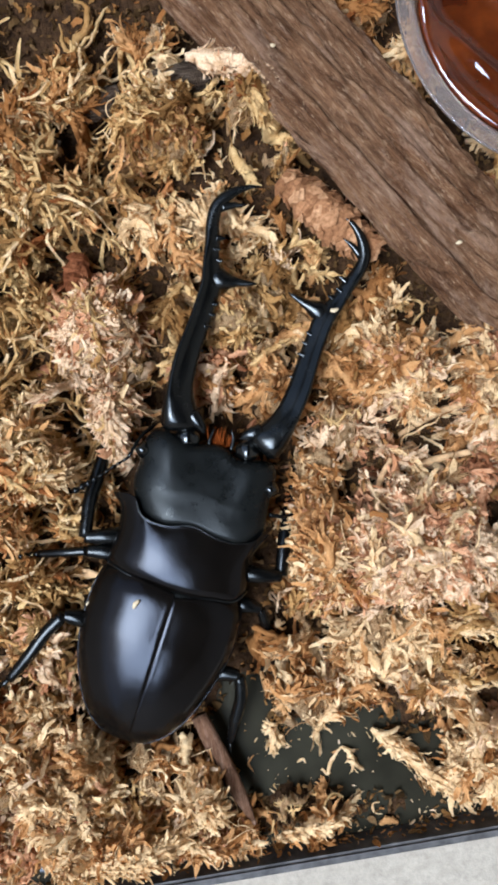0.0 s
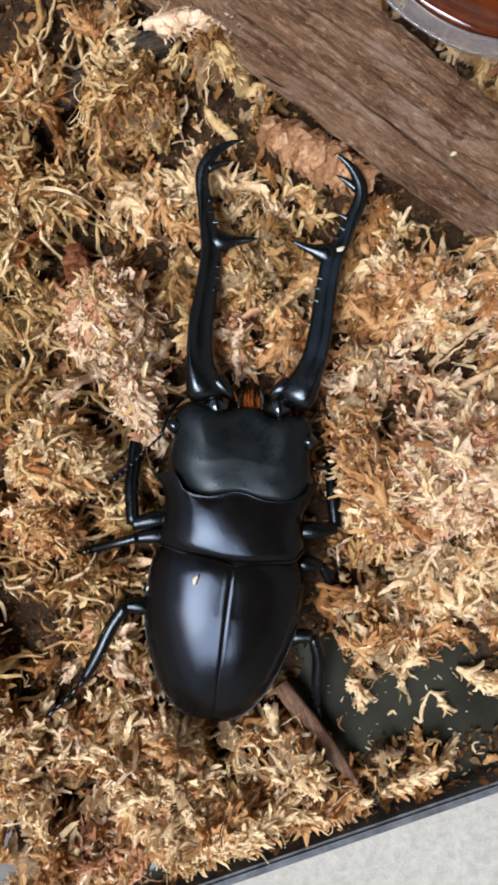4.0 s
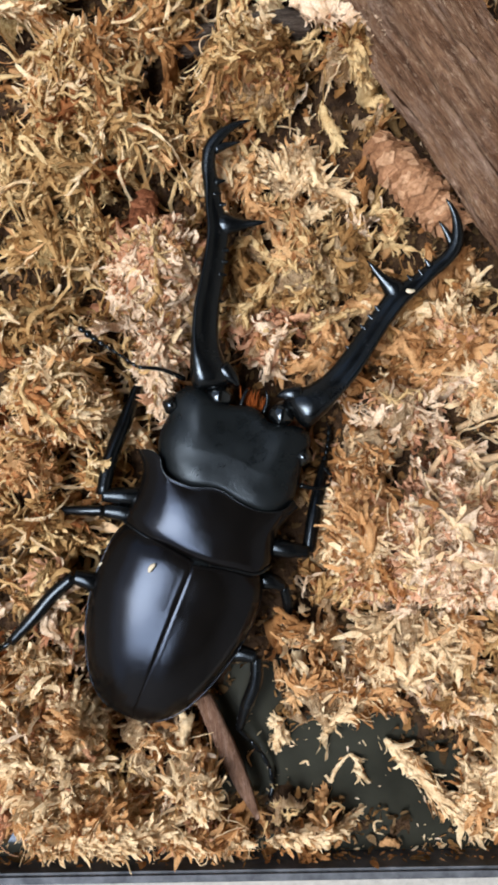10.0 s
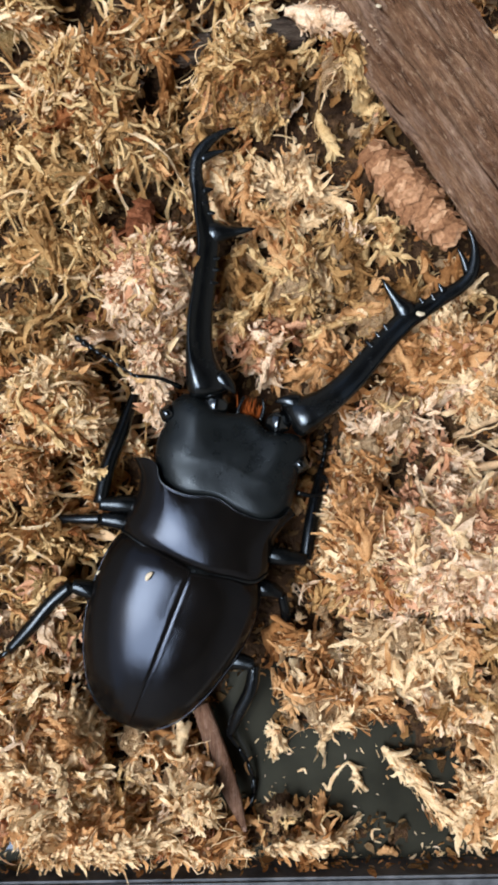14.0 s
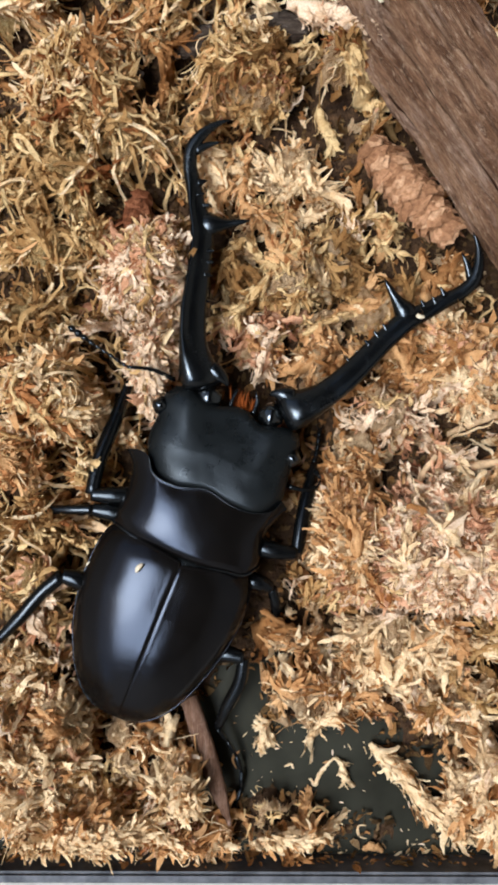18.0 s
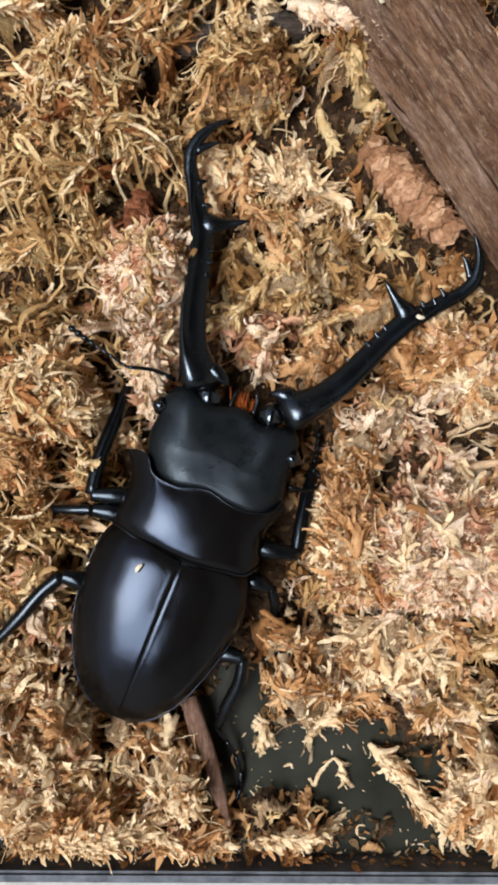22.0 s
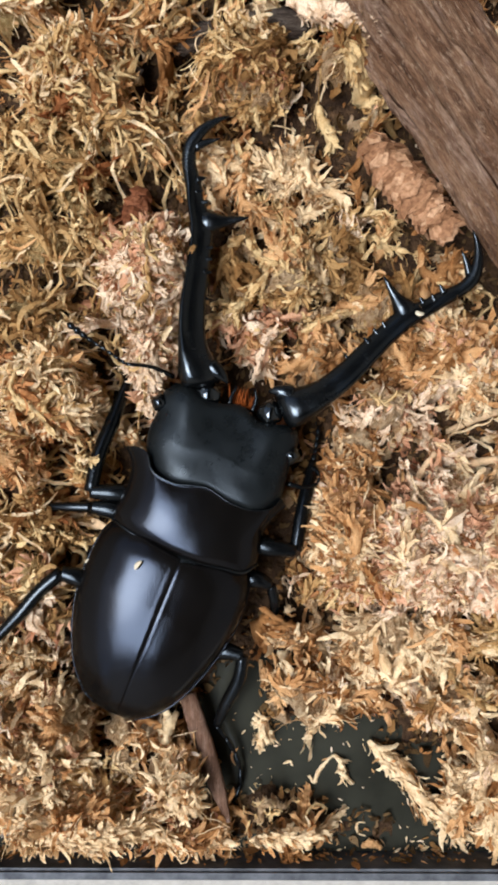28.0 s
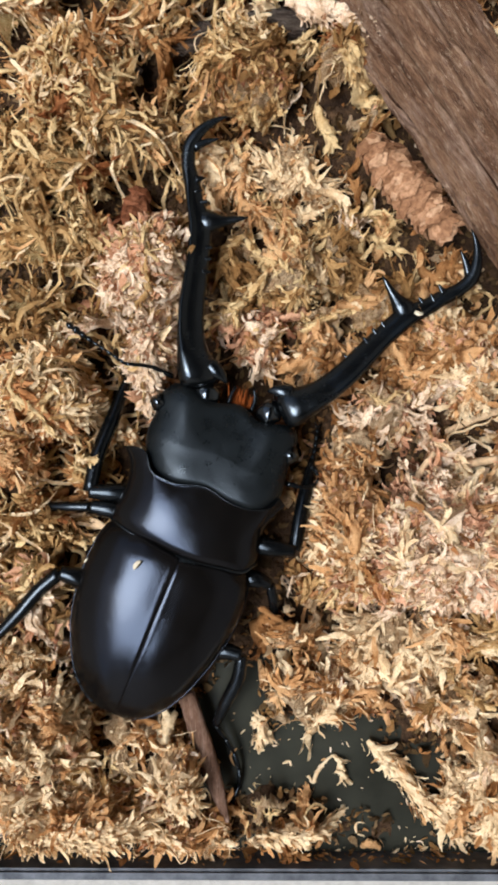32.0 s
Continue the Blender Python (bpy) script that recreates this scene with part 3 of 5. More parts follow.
def kinds_at(x, y, rng):
    """Which moss grows where: each tuft has its kind and tone, with a few strays, and rust in spots."""
    u, v = x / GRID + 441, 784 - y / GRID
    n = len(x)
    high, which, _ = tuft_at(x, y)
    stray = (rng.random(n) < 0.07) | (which < 0)
    straw = 1 / (1 + np.exp((u - 330 + 0.15 * (v - 600)) / 70)) / (1 + np.exp((v - 1150) / 60))
    hue = np.where(stray, np.where(rng.random(n) < straw, 0, rng.choice([1, 1, 2], n)), KIND[which])
    tone = np.where(stray, rng.choice([0, 1, 1, 2], n), np.clip(TONE[which] + np.rint(1.1 * lattice(x, y, 0.0035, 92) + 0.3 * rng.standard_normal(n)).astype(int), 0, 2))
    rust = 0.01 + 0.3 * (lattice(x, y, 0.004, 91) > 0.62) + 0.8 * np.exp(-(((u - 285) / 35) ** 2 + ((v - 250) / 28) ** 2)) + 0.6 * np.exp(-(((u - 25) / 45) ** 2 + ((v - 730) / 60) ** 2)) + 0.35 * np.exp(-(((u - 565) / 40) ** 2 + ((v - 880) / 60) ** 2)) + 0.6 * np.exp(-(((u - 225) / 25) ** 2 + ((v - 375) / 35) ** 2))
    hue = np.where(rng.random(n) < rust, 3, hue)
    return hue * 3 + tone


def in_beetle(x, y, z):
    u, v = x / GRID + 441, 784 - y / GRID
    along, across = (u - 330) * 0.326 - (v - 990) * 0.946, (u - 330) * 0.946 + (v - 990) * 0.326
    return ((along / 325) ** 4 + (across / 146) ** 4 < 1) & (z > -0.004)


def scatter(n, rng, box=(-0.068, 0.085, -0.0735, 0.1)):
    x, y = rng.uniform(box[0], box[1], n), rng.uniform(box[2], box[3], n)
    keep = (rng.random(n) > bare(x, y)) & (x > RIM_X - 0.0045) & (hole(x, y) < 0.35)
    x, y = x[keep], y[keep]
    keep = rng.random(len(x)) > 0.85 * clefts(x, y)
    return x[keep], y[keep]


def sprigs(x, y, rng, length, per, leaf, lift, kinds, loose=0.6, pitch=0.35):
    """Moss sprigs: a winding stem set all along with small leaves that point forwards and outwards."""
    n = len(x)
    a = 2.2 * lattice(x, y, 0.012, 21) * math.pi + rng.normal(0, 0.9, n)
    e = rng.normal(0.05, pitch, n)
    p = np.stack([x, y, ground(x, y) + lift], 1)
    batches, step = [], length / per
    for i in range(per):
        way = np.stack([np.cos(a) * np.cos(e), np.sin(a) * np.cos(e), np.sin(e)], 1)
        side = np.stack([-np.sin(a), np.cos(a), np.zeros(n)], 1)
        up = np.cross(way, side)
        roll = rng.uniform(-1.9, 1.9, n) + (math.pi if i % 5 == 4 else 0)
        out = side * np.sin(roll)[:, None] + up * np.cos(roll)[:, None]
        spread = rng.normal(loose, 0.25, n)
        d = way * np.cos(spread)[:, None] + out * np.sin(spread)[:, None]
        nrm = out * np.cos(spread)[:, None] - way * np.sin(spread)[:, None]
        fade = 0.65 + 0.5 * math.sin(math.pi * (i + 0.7) / (per + 0.4))
        l = leaf * fade * rng.uniform(0.6, 1.5, n)
        keep = ~in_beetle(p[:, 0] + d[:, 0] * l, p[:, 1] + d[:, 1] * l, p[:, 2]) & (bare(p[:, 0] + d[:, 0] * l, p[:, 1] + d[:, 1] * l) < 0.55)
        v, f, w = shreds(p[keep], d[keep], nrm[keep], l[keep], (l * rng.uniform(0.22, 0.5, n))[keep], rng)
        batches.append((v, f, w, kinds[keep]))
        p = p + way * step[:, None] if isinstance(step, np.ndarray) else p + way * step
        a = a + rng.normal(0, 0.28, n)
        floor_z = ground(p[:, 0], p[:, 1])
        e = np.clip(e + rng.normal(0, 0.2, n) + np.where(p[:, 2] > floor_z + 0.0025, -0.25, 0.0) + np.where(p[:, 2] < floor_z, 0.3, 0), -0.8, 1.0)
    return batches


def strands(n, rng, span, thick, lift, kinds_of, box=None, make=fibres):
    x, y = scatter(n, rng) if box is None else scatter(n, rng, box)
    n = len(x)
    z = ground(x, y) + rng.uniform(*lift, n)
    ok = ~in_beetle(x, y, z) & (lumps(x, y) > rng.uniform(0.2, 0.65, n)) & (near_jaws(x / GRID + 441, 784 - y / GRID) < 0.4)
    x, y, z = x[ok], y[ok], z[ok]
    n = len(x)
    v, f, w = make(np.stack([x, y, z], 1), rng.uniform(0, 6.283, n), rng.normal(0.05, 0.25, n), rng.uniform(*span, n), rng.uniform(*thick, n), rng.normal(0, 1.1, n), rng)
    return v, f, w, kinds_of(x, y, rng)


def sheet(name, box, nx, ny, height, mat, keep):
    xs, ys = np.linspace(box[0], box[1], nx), np.linspace(box[2], box[3], ny)
    gx, gy = np.meshgrid(xs, ys)
    gz = height(gx, gy)
    verts = np.stack([gx, gy, gz], 2).reshape(-1, 3)
    i, j = np.meshgrid(np.arange(nx - 1), np.arange(ny - 1))
    k = (j * nx + i).ravel()
    quads = np.stack([k, k + 1, k + nx + 1, k + nx], 1)
    quads = quads[keep(gx, gy, gz).reshape(-1)[quads].all(1)]
    return stuff_mesh(name, [(verts, quads, np.zeros(len(quads), int), np.array([0]))], [mat])


def frilled(x, y):
    """The matted surface: folds, frills and pits from half a millimetre to four across."""
    wx, wy = x + 0.0011 * lattice(x, y, 0.0021, 81), y + 0.0011 * lattice(x, y, 0.0021, 82)
    f = 0
    for scale, high, seed in ((0.0046, 0.0017, 5), (0.0024, 0.0012, 6), (0.0012, 0.0006, 7), (0.0006, 0.0003, 8)):
        f = f + high * (1 - 2.4 * np.abs(lattice(wx, wy, scale, seed)))
    return ground(x, y) - 0.0004 + f


def build_moss():
    rng = np.random.default_rng(11)
    # sheet under the heap; the gaps' shade is put into its dark colour
    bed = sheet("gap_shade_sheet", (-0.066, 0.112, -0.072, 0.128), 150, 170, lambda x, y: np.where(bare(x, y) > 0.3, GLASS - 0.001, np.maximum(ground(x, y) - 0.0026, GLASS + 0.0003 - 0.003 * bare(x, y))), GAP_SHADE, lambda x, y, z: bare(x, y) < 0.9)
    tagged(bed, "moss bed at the bottom of the tray, coloured dark for the shade in the gaps", "moss", kind="stuff")
    whole = lambda x, y, z: (lumps(x, y) + 0.2 * lattice(x, y, 0.0018, 55) > 0.3) & (bare(x, y) < 0.35) & (hole(x, y) < 0.5) & (clefts(x, y) < 0.6)
    mat = sheet("moss_mat", (-0.0655, 0.060, -0.0715, 0.082), 450, 550, frilled, MAT, whole)
    tagged(mat, "matted tan dry moss under the loose sprigs", "moss", kind="stuff")
    # thick cords and tufts
    x, y = scatter(2900, rng, (-0.064, 0.07, -0.0705, 0.09))
    ok = (bare(x, y) < 0.3) & (lumps(x, y) > rng.uniform(0.18, 0.42, len(x)))
    x, y = x[ok], y[ok]
    n = len(x)
    slot = kinds_at(x, y, rng)
    hue, tone = slot // 3, np.clip(slot % 3 + rng.choice([-1, 0, 0, 0, 1], n), 0, 2)
    fine = hue == 0
    r = np.where(fine, rng.uniform(0.0005, 0.0012, n), rng.uniform(0.0008, 0.0019, n))
    paths = wander(x, y, rng, rng.uniform(0.008, 0.016, n) * np.where(fine, 1.15, 0.85), np.where(rng.random(n) < 0.3, rng.uniform(0.0006, 0.0024, n), rng.uniform(-0.0014, 0.0008, n)), 12, 0.5)
    ends = (bare(paths[:, -1, 0], paths[:, -1, 1]) < 0.5) & (paths[:, -1, 1] > RIM_Y + 0.001)
    paths, r, hue, tone = paths[ends], r[ends], hue[ends], tone[ends]
    tagged(stuff_mesh("moss_tufts", cords(paths, r, hue, tone, rng, 70, np.where(hue == 0, 0.0018, 0.0020), 0.24), MOSSES), "heap of tan and cream dry moss cords and tufts in the tray", "moss", kind="stuff")
    x, y = scatter(900, rng, (-0.066, 0.06, -0.0715, 0.085))
    ok = lumps(x, y) > rng.uniform(0.1, 0.6, len(x))
    x, y = x[ok], y[ok]
    n = len(x)
    batches = sprigs(x, y, rng, rng.uniform(0.004, 0.008, n), 10, 0.0014, rng.uniform(0.0, 0.0014, n), kinds_at(x, y, rng), 0.45)
    tagged(stuff_mesh("moss_fronds", batches, MOSSES), "curled straw-coloured dry moss fronds on the heap", "moss", kind="stuff")
    # litter low in the gaps, mostly in dark tones that stand in for shade
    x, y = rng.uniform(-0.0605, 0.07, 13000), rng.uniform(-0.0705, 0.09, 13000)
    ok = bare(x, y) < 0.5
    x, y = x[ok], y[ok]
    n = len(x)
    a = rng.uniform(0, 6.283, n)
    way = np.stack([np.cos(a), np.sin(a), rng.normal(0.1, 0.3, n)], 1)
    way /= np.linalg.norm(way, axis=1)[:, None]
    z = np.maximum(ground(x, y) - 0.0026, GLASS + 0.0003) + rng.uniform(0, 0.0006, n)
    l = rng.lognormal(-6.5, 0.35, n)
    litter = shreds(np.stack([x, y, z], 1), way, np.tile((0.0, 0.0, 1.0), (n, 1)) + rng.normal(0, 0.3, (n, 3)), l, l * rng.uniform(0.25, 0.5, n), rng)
    tagged(stuff_mesh("gap_shade_litter", [(*litter, rng.choice([0, 3, 12, 12, 12, 13, 13, 14], n))], MOSSES), "moss litter in the gaps of the heap, coloured dark for the shade there", "moss", kind="stuff")
    x, y = scatter(17000, rng, (-0.0605, 0.055, -0.0705, 0.08))
    z = frilled(x, y) + rng.uniform(-0.0001, 0.0004, len(x))
    ok = ~in_beetle(x, y, z) & (lumps(x, y) > 0.25)
    x, y, z = x[ok], y[ok], z[ok]
    n = len(x)
    a = 2.0 * lattice(x, y, 0.0045, 22) * math.pi + rng.normal(0, 0.45, n)
    way = np.stack([np.cos(a), np.sin(a), rng.normal(0.12, 0.35, n)], 1)
    way /= np.linalg.norm(way, axis=1)[:, None]
    l = rng.lognormal(-6.6, 0.4, n)
    flakes = shreds(np.stack([x, y, z], 1), way, np.tile((0.0, 0.0, 1.0), (n, 1)) + rng.normal(0, 0.35, (n, 3)), l, l * rng.uniform(0.10, 0.26, n), rng, 5, 1.3)
    tagged(stuff_mesh("moss_flakes", [(*flakes, kinds_at(x, y, rng))], MOSSES), "crumpled tan moss flakes covering the mat", "moss", kind="stuff")
    plainly = lambda x, y, r: r.choice([0, 1, 1, 2, 2, 4, 5], len(x))
    batches = [strands(900, rng, (0.003, 0.009), (0.00005, 0.00012), (0.0, 0.0018), kinds_at), strands(900, rng, (0.001, 0.003), (0.00004, 0.00008), (0.0, 0.0016), kinds_at, (-0.065, 0.06, -0.0715, 0.08))]
    tagged(stuff_mesh("moss_fibres", batches, MOSSES), "thin pale dry moss fibres tangled over the heap", "fibres", kind="stuff")
    batches = [strands(1500, rng, (0.005, 0.013), (0.00035, 0.0009), (0.0004, 0.0030), plainly, (-0.066, 0.0, -0.03, 0.085), ribbons), strands(900, rng, (0.003, 0.008), (0.0003, 0.0008), (0.0002, 0.0022), kinds_at, (0.0, 0.062, -0.0715, 0.085), ribbons),
               strands(700, rng, (0.003, 0.008), (0.0003, 0.0008), (0.0002, 0.0022), kinds_at, (-0.064, 0.0, -0.0715, -0.02), ribbons)]
    for count, box, span, thick, swirl, pick in ((520, (-0.064, 0.004, -0.02, 0.085), (0.010, 0.020), (0.00032, 0.00065), 0.38, (1, 2, 2, 2, 5)), (200, (-0.02, 0.06, -0.03, 0.085), (0.006, 0.013), (0.00022, 0.00045), 0.75, (1, 2, 4, 5, 5, 8)), (160, (-0.064, 0.06, -0.0705, -0.02), (0.005, 0.012), (0.00022, 0.00045), 0.75, (4, 5, 5, 8))):
        x, y = scatter(count, rng, box)
        ok = (bare(x, y) < 0.2) & (lumps(x, y) > 0.25) & (near_jaws(x / GRID + 441, 784 - y / GRID) < 0.4) & ~in_beetle(x, y, np.zeros(len(x)))
        x, y = x[ok], y[ok]
        n = len(x)
        paths = wander(x, y, rng, rng.uniform(*span, n), rng.uniform(0.0012, 0.0030, n), 14, swirl)
        end = paths[:, :, :2]
        ok = (bare(end[..., 0], end[..., 1]).max(1) < 0.6) & (near_jaws(end[..., 0] / GRID + 441, 784 - end[..., 1] / GRID).max(1) < 0.6) & (end[..., 1].min(1) > RIM_Y + 0.001) & ~in_beetle(end[..., 0], end[..., 1], 0.0 * end[..., 0]).any(1)
        slot = rng.choice(pick, n)[ok]
        batches += cords(paths[ok], rng.uniform(*thick, n)[ok], slot // 3, slot % 3, rng, 34, 0.0012, 0.25)
    tagged(stuff_mesh("moss_strands", batches, MOSSES), "ragged straw and cream strands of dry moss", "moss", kind="stuff")


def cords(paths, radii, hue, tones, rng, per, leaf, loose=0.5):
    """Moss cords: a frilled core along each path, clad all round with small overlapping leaves. paths: (n, m, 3)."""
    n, m, _ = paths.shape
    tan = np.gradient(paths, axis=1)
    tan /= np.linalg.norm(tan, axis=2)[..., None] + 1e-9
    side = np.cross(tan, (0, 0, 1.0))
    side /= np.linalg.norm(side, axis=2)[..., None] + 1e-9
    up = np.cross(side, tan)
    k = 10
    th = 2 * math.pi * np.arange(k) / k
    prof = np.sin(math.pi * np.linspace(0.06, 0.94, m)) ** 0.6
    frill = 1 + 0.3 * rng.standard_normal((n, m, k))
    r = radii[:, None, None] * prof[None, :, None] * frill * 0.64
    ring = paths[:, :, None] + r[..., None] * (side[:, :, None] * np.cos(th)[None, None, :, None] + 0.8 * up[:, :, None] * np.sin(th)[None, None, :, None])
    quads = np.array([(i * k + j, i * k + (j + 1) % k, (i + 1) * k + (j + 1) % k, (i + 1) * k + j) for i in range(m - 1) for j in range(k)])
    faces = (quads[None] + (np.arange(n) * m * k)[:, None, None]).reshape(-1, 4)
    core = (ring.reshape(-1, 3), faces, np.repeat(np.arange(n), len(quads)), hue * 3 + tones)
    # leaves
    own = np.repeat(np.arange(n), per)
    q = len(own)
    s = rng.random(q) * (m - 1.001)
    i = s.astype(int)
    f = (s - i)[:, None]
    mid = paths[own, i] * (1 - f) + paths[own, i + 1] * f
    t, sd, u = tan[own, i], side[own, i], up[own, i]
    a = rng.uniform(-0.5, math.pi + 0.5, q)
    out = sd * np.cos(a)[:, None] + u * np.sin(a)[:, None]
    rad = radii[own] * np.interp(s / (m - 1), np.linspace(0, 1, m), prof) * rng.uniform(0.7, 1.0, q)
    pos = mid + (sd * np.cos(a)[:, None] + 0.8 * u * np.sin(a)[:, None]) * rad[:, None]
    psi = rng.normal(0, loose, q) + np.where(rng.random(q) < 0.03, math.pi, 0)
    around = np.cross(t, out)
    way = t * np.cos(psi)[:, None] + around * np.sin(psi)[:, None]
    l = np.clip(rng.normal(0.10, 0.16, q), -0.15, 0.8)
    nrm = out * np.cos(l)[:, None] - way * np.sin(l)[:, None]
    way = way * np.cos(l)[:, None] + out * np.sin(l)[:, None]
    size = (leaf if isinstance(leaf, float) else leaf[own]) * rng.lognormal(0, 0.32, q)
    ok = ~in_beetle(pos[:, 0] + way[:, 0] * size, pos[:, 1] + way[:, 1] * size, pos[:, 2])
    tone = np.clip(tones[own] + rng.choice([-1] + [0] * 16 + [1], q), 0, 2)
    ok &= (hole(pos[:, 0], pos[:, 1]) < 0.5) & (rng.random(q) > 0.9 * clefts(pos[:, 0], pos[:, 1]))
    lv = shreds(pos[ok], way[ok], nrm[ok], (size * 1.2)[ok], np.clip(size * rng.uniform(0.22, 0.42, q), 0.0002, 0.0010)[ok], rng, 5, 0.5, 0.6)
    return [core, (*lv, (hue[own] * 3 + tone)[ok])]


def wander(x, y, rng, length, lift, m=8, swirl=0.35, heading=None):
    """Paths that lie on the heap, following its flow."""
    n = len(x)
    a = 2.0 * lattice(x, y, 0.014, 21) * math.pi + rng.normal(0, 0.7, n) if heading is None else heading
    p = np.empty((n, m, 3))
    px, py = x.copy(), y.copy()
    drop = rng.uniform(-0.25, 0.25, n)
    for i in range(m):
        p[:, i, 0], p[:, i, 1] = px, py
        p[:, i, 2] = ground(px, py) + lift + drop * length * (i / (m - 1) - 0.5) + 0.0003 * rng.standard_normal(n)
        px, py = px + np.cos(a) * length / (m - 1), py + np.sin(a) * length / (m - 1)
        a = a + rng.normal(0, swirl, n)
    return p


CLUMPS = {0: (4200, "large pinkish matted clump of dry moss"), 1: (1700, "cream crumbly clump of dry moss beside the beetle"), 6: (2300, "pale cream fibrous clump of dry moss"), 10: (2300, "pale pinkish crumbly clump of dry moss"), 11: (1300, "narrow pinkish roll of dry moss"),
          32: (1800, "cream crumbly clump of dry moss with rusty specks"), 40: (2600, "cream matted clump of dry moss by the tray's rim"), 42: (1400, "pale upright tuft of dry moss behind the beetle"), 43: (2000, "long cream bank of dry moss along the tray's rim"), 20: (1700, "tan leafy clump of dry moss"), 56: (1300, "pale crumbly clump of dry moss against the beetle's tail")}


def build_clumps():
    rng = np.random.default_rng(5)
    for k, (n, label) in CLUMPS.items():
        u, v, ru, rv, _, kind, shade = TUFTS[k]
        n = int(n * 1.45)
        r, a = np.sqrt(rng.random(n)), rng.uniform(0, 6.283, n)
        x, y = (u + ru * r * np.cos(a) - 441) * GRID, (784 - v - rv * r * np.sin(a)) * GRID
        e = 0.0004
        gx, gy = (ground(x + e, y) - ground(x - e, y)) / (2 * e), (ground(x, y + e) - ground(x, y - e)) / (2 * e)
        nrm = np.stack([-gx, -gy, np.ones(n)], 1) + rng.normal(0, 0.35, (n, 3))
        nrm /= np.linalg.norm(nrm, axis=1)[:, None]
        bend = 2.2 * math.pi * lattice(x, y, 0.0042, 95) + rng.normal(0, 0.4, n)
        flat = np.stack([np.cos(bend), np.sin(bend), 0 * a], 1) + np.stack([np.cos(a), -np.sin(a), 0 * a], 1) * (1.2 * r ** 4)[:, None]
        way = flat - (flat * nrm).sum(1)[:, None] * nrm
        way = way / np.linalg.norm(way, axis=1)[:, None] + nrm * rng.uniform(-0.1, 0.35, n)[:, None]
        way /= np.linalg.norm(way, axis=1)[:, None]
        z = frilled(x, y) + rng.uniform(-0.0002, 0.0009, n)
        under = (near_jaws(x / GRID + 441, 784 - y / GRID) > 0.35) & (z > 0.0008)
        ok = ~in_beetle(x, y, z) & ~under & (rng.random(n) > bare(x, y))
        pos = np.stack([x, y, z], 1)[ok]
        m = len(pos)
        which = np.where(lattice(pos[:, 0], pos[:, 1], 0.004, 94) < 0.35, kind, np.where(rng.random(m) < 0.5, 1, 2)) * 3 + np.clip(shade + np.rint(1.2 * lattice(pos[:, 0], pos[:, 1], 0.0028, 93) - 0.35 + 0.3 * rng.standard_normal(m)).astype(int), 0, 2)
        l = rng.lognormal(-6.55, 0.45, m)
        b = shreds(pos, way[ok], nrm[ok], l, l * rng.uniform(0.16, 0.38, m), rng, 5, 1.3, 0.8)
        k = max(10, n // 220)
        pick = rng.integers(0, m, k)
        f = fibres(pos[pick] + (0, 0, 0.0006), rng.uniform(0, 6.283, k), rng.normal(0.1, 0.2, k), rng.uniform(0.003, 0.008, k), rng.uniform(0.00008, 0.00018, k), rng.normal(0, 2, k), rng)
        middle = at(u, v, 0)
        clump = empty("moss_clump", (middle.x, middle.y, GLASS), label, "moss clump", "moss clumps")
        stuff_mesh("matted_leaves", [(*b, which)], MOSSES, clump)
        stuff_mesh("fibre_tangle", [(*f, np.full(k, 5))], MOSSES, clump)["kind"] = "stuff"


# ---- the tray, what it stands on, unseen walls and ceiling added around ----
def box_part(name, low, high, mat, parent=None, label="", bevel=0.0):
    bm = bmesh.new()
    bmesh.ops.create_cube(bm, size=1)
    for v in bm.verts:
        v.co = Vector([low[i] + (v.co[i] + 0.5) * (high[i] - low[i]) for i in range(3)])
    if bevel:
        bmesh.ops.bevel(bm, geom=bm.edges[:], offset=bevel, segments=2, affect="EDGES")
    me = bpy.data.meshes.new(name)
    bm.to_mesh(me)
    bm.free()
    me.materials.append(mat)
    ob = new(name, me)
    if parent:
        ob.parent = parent
        ob.matrix_parent_inverse = parent_base(parent).inverted()
    if label:
        ob["label"] = label
    return ob


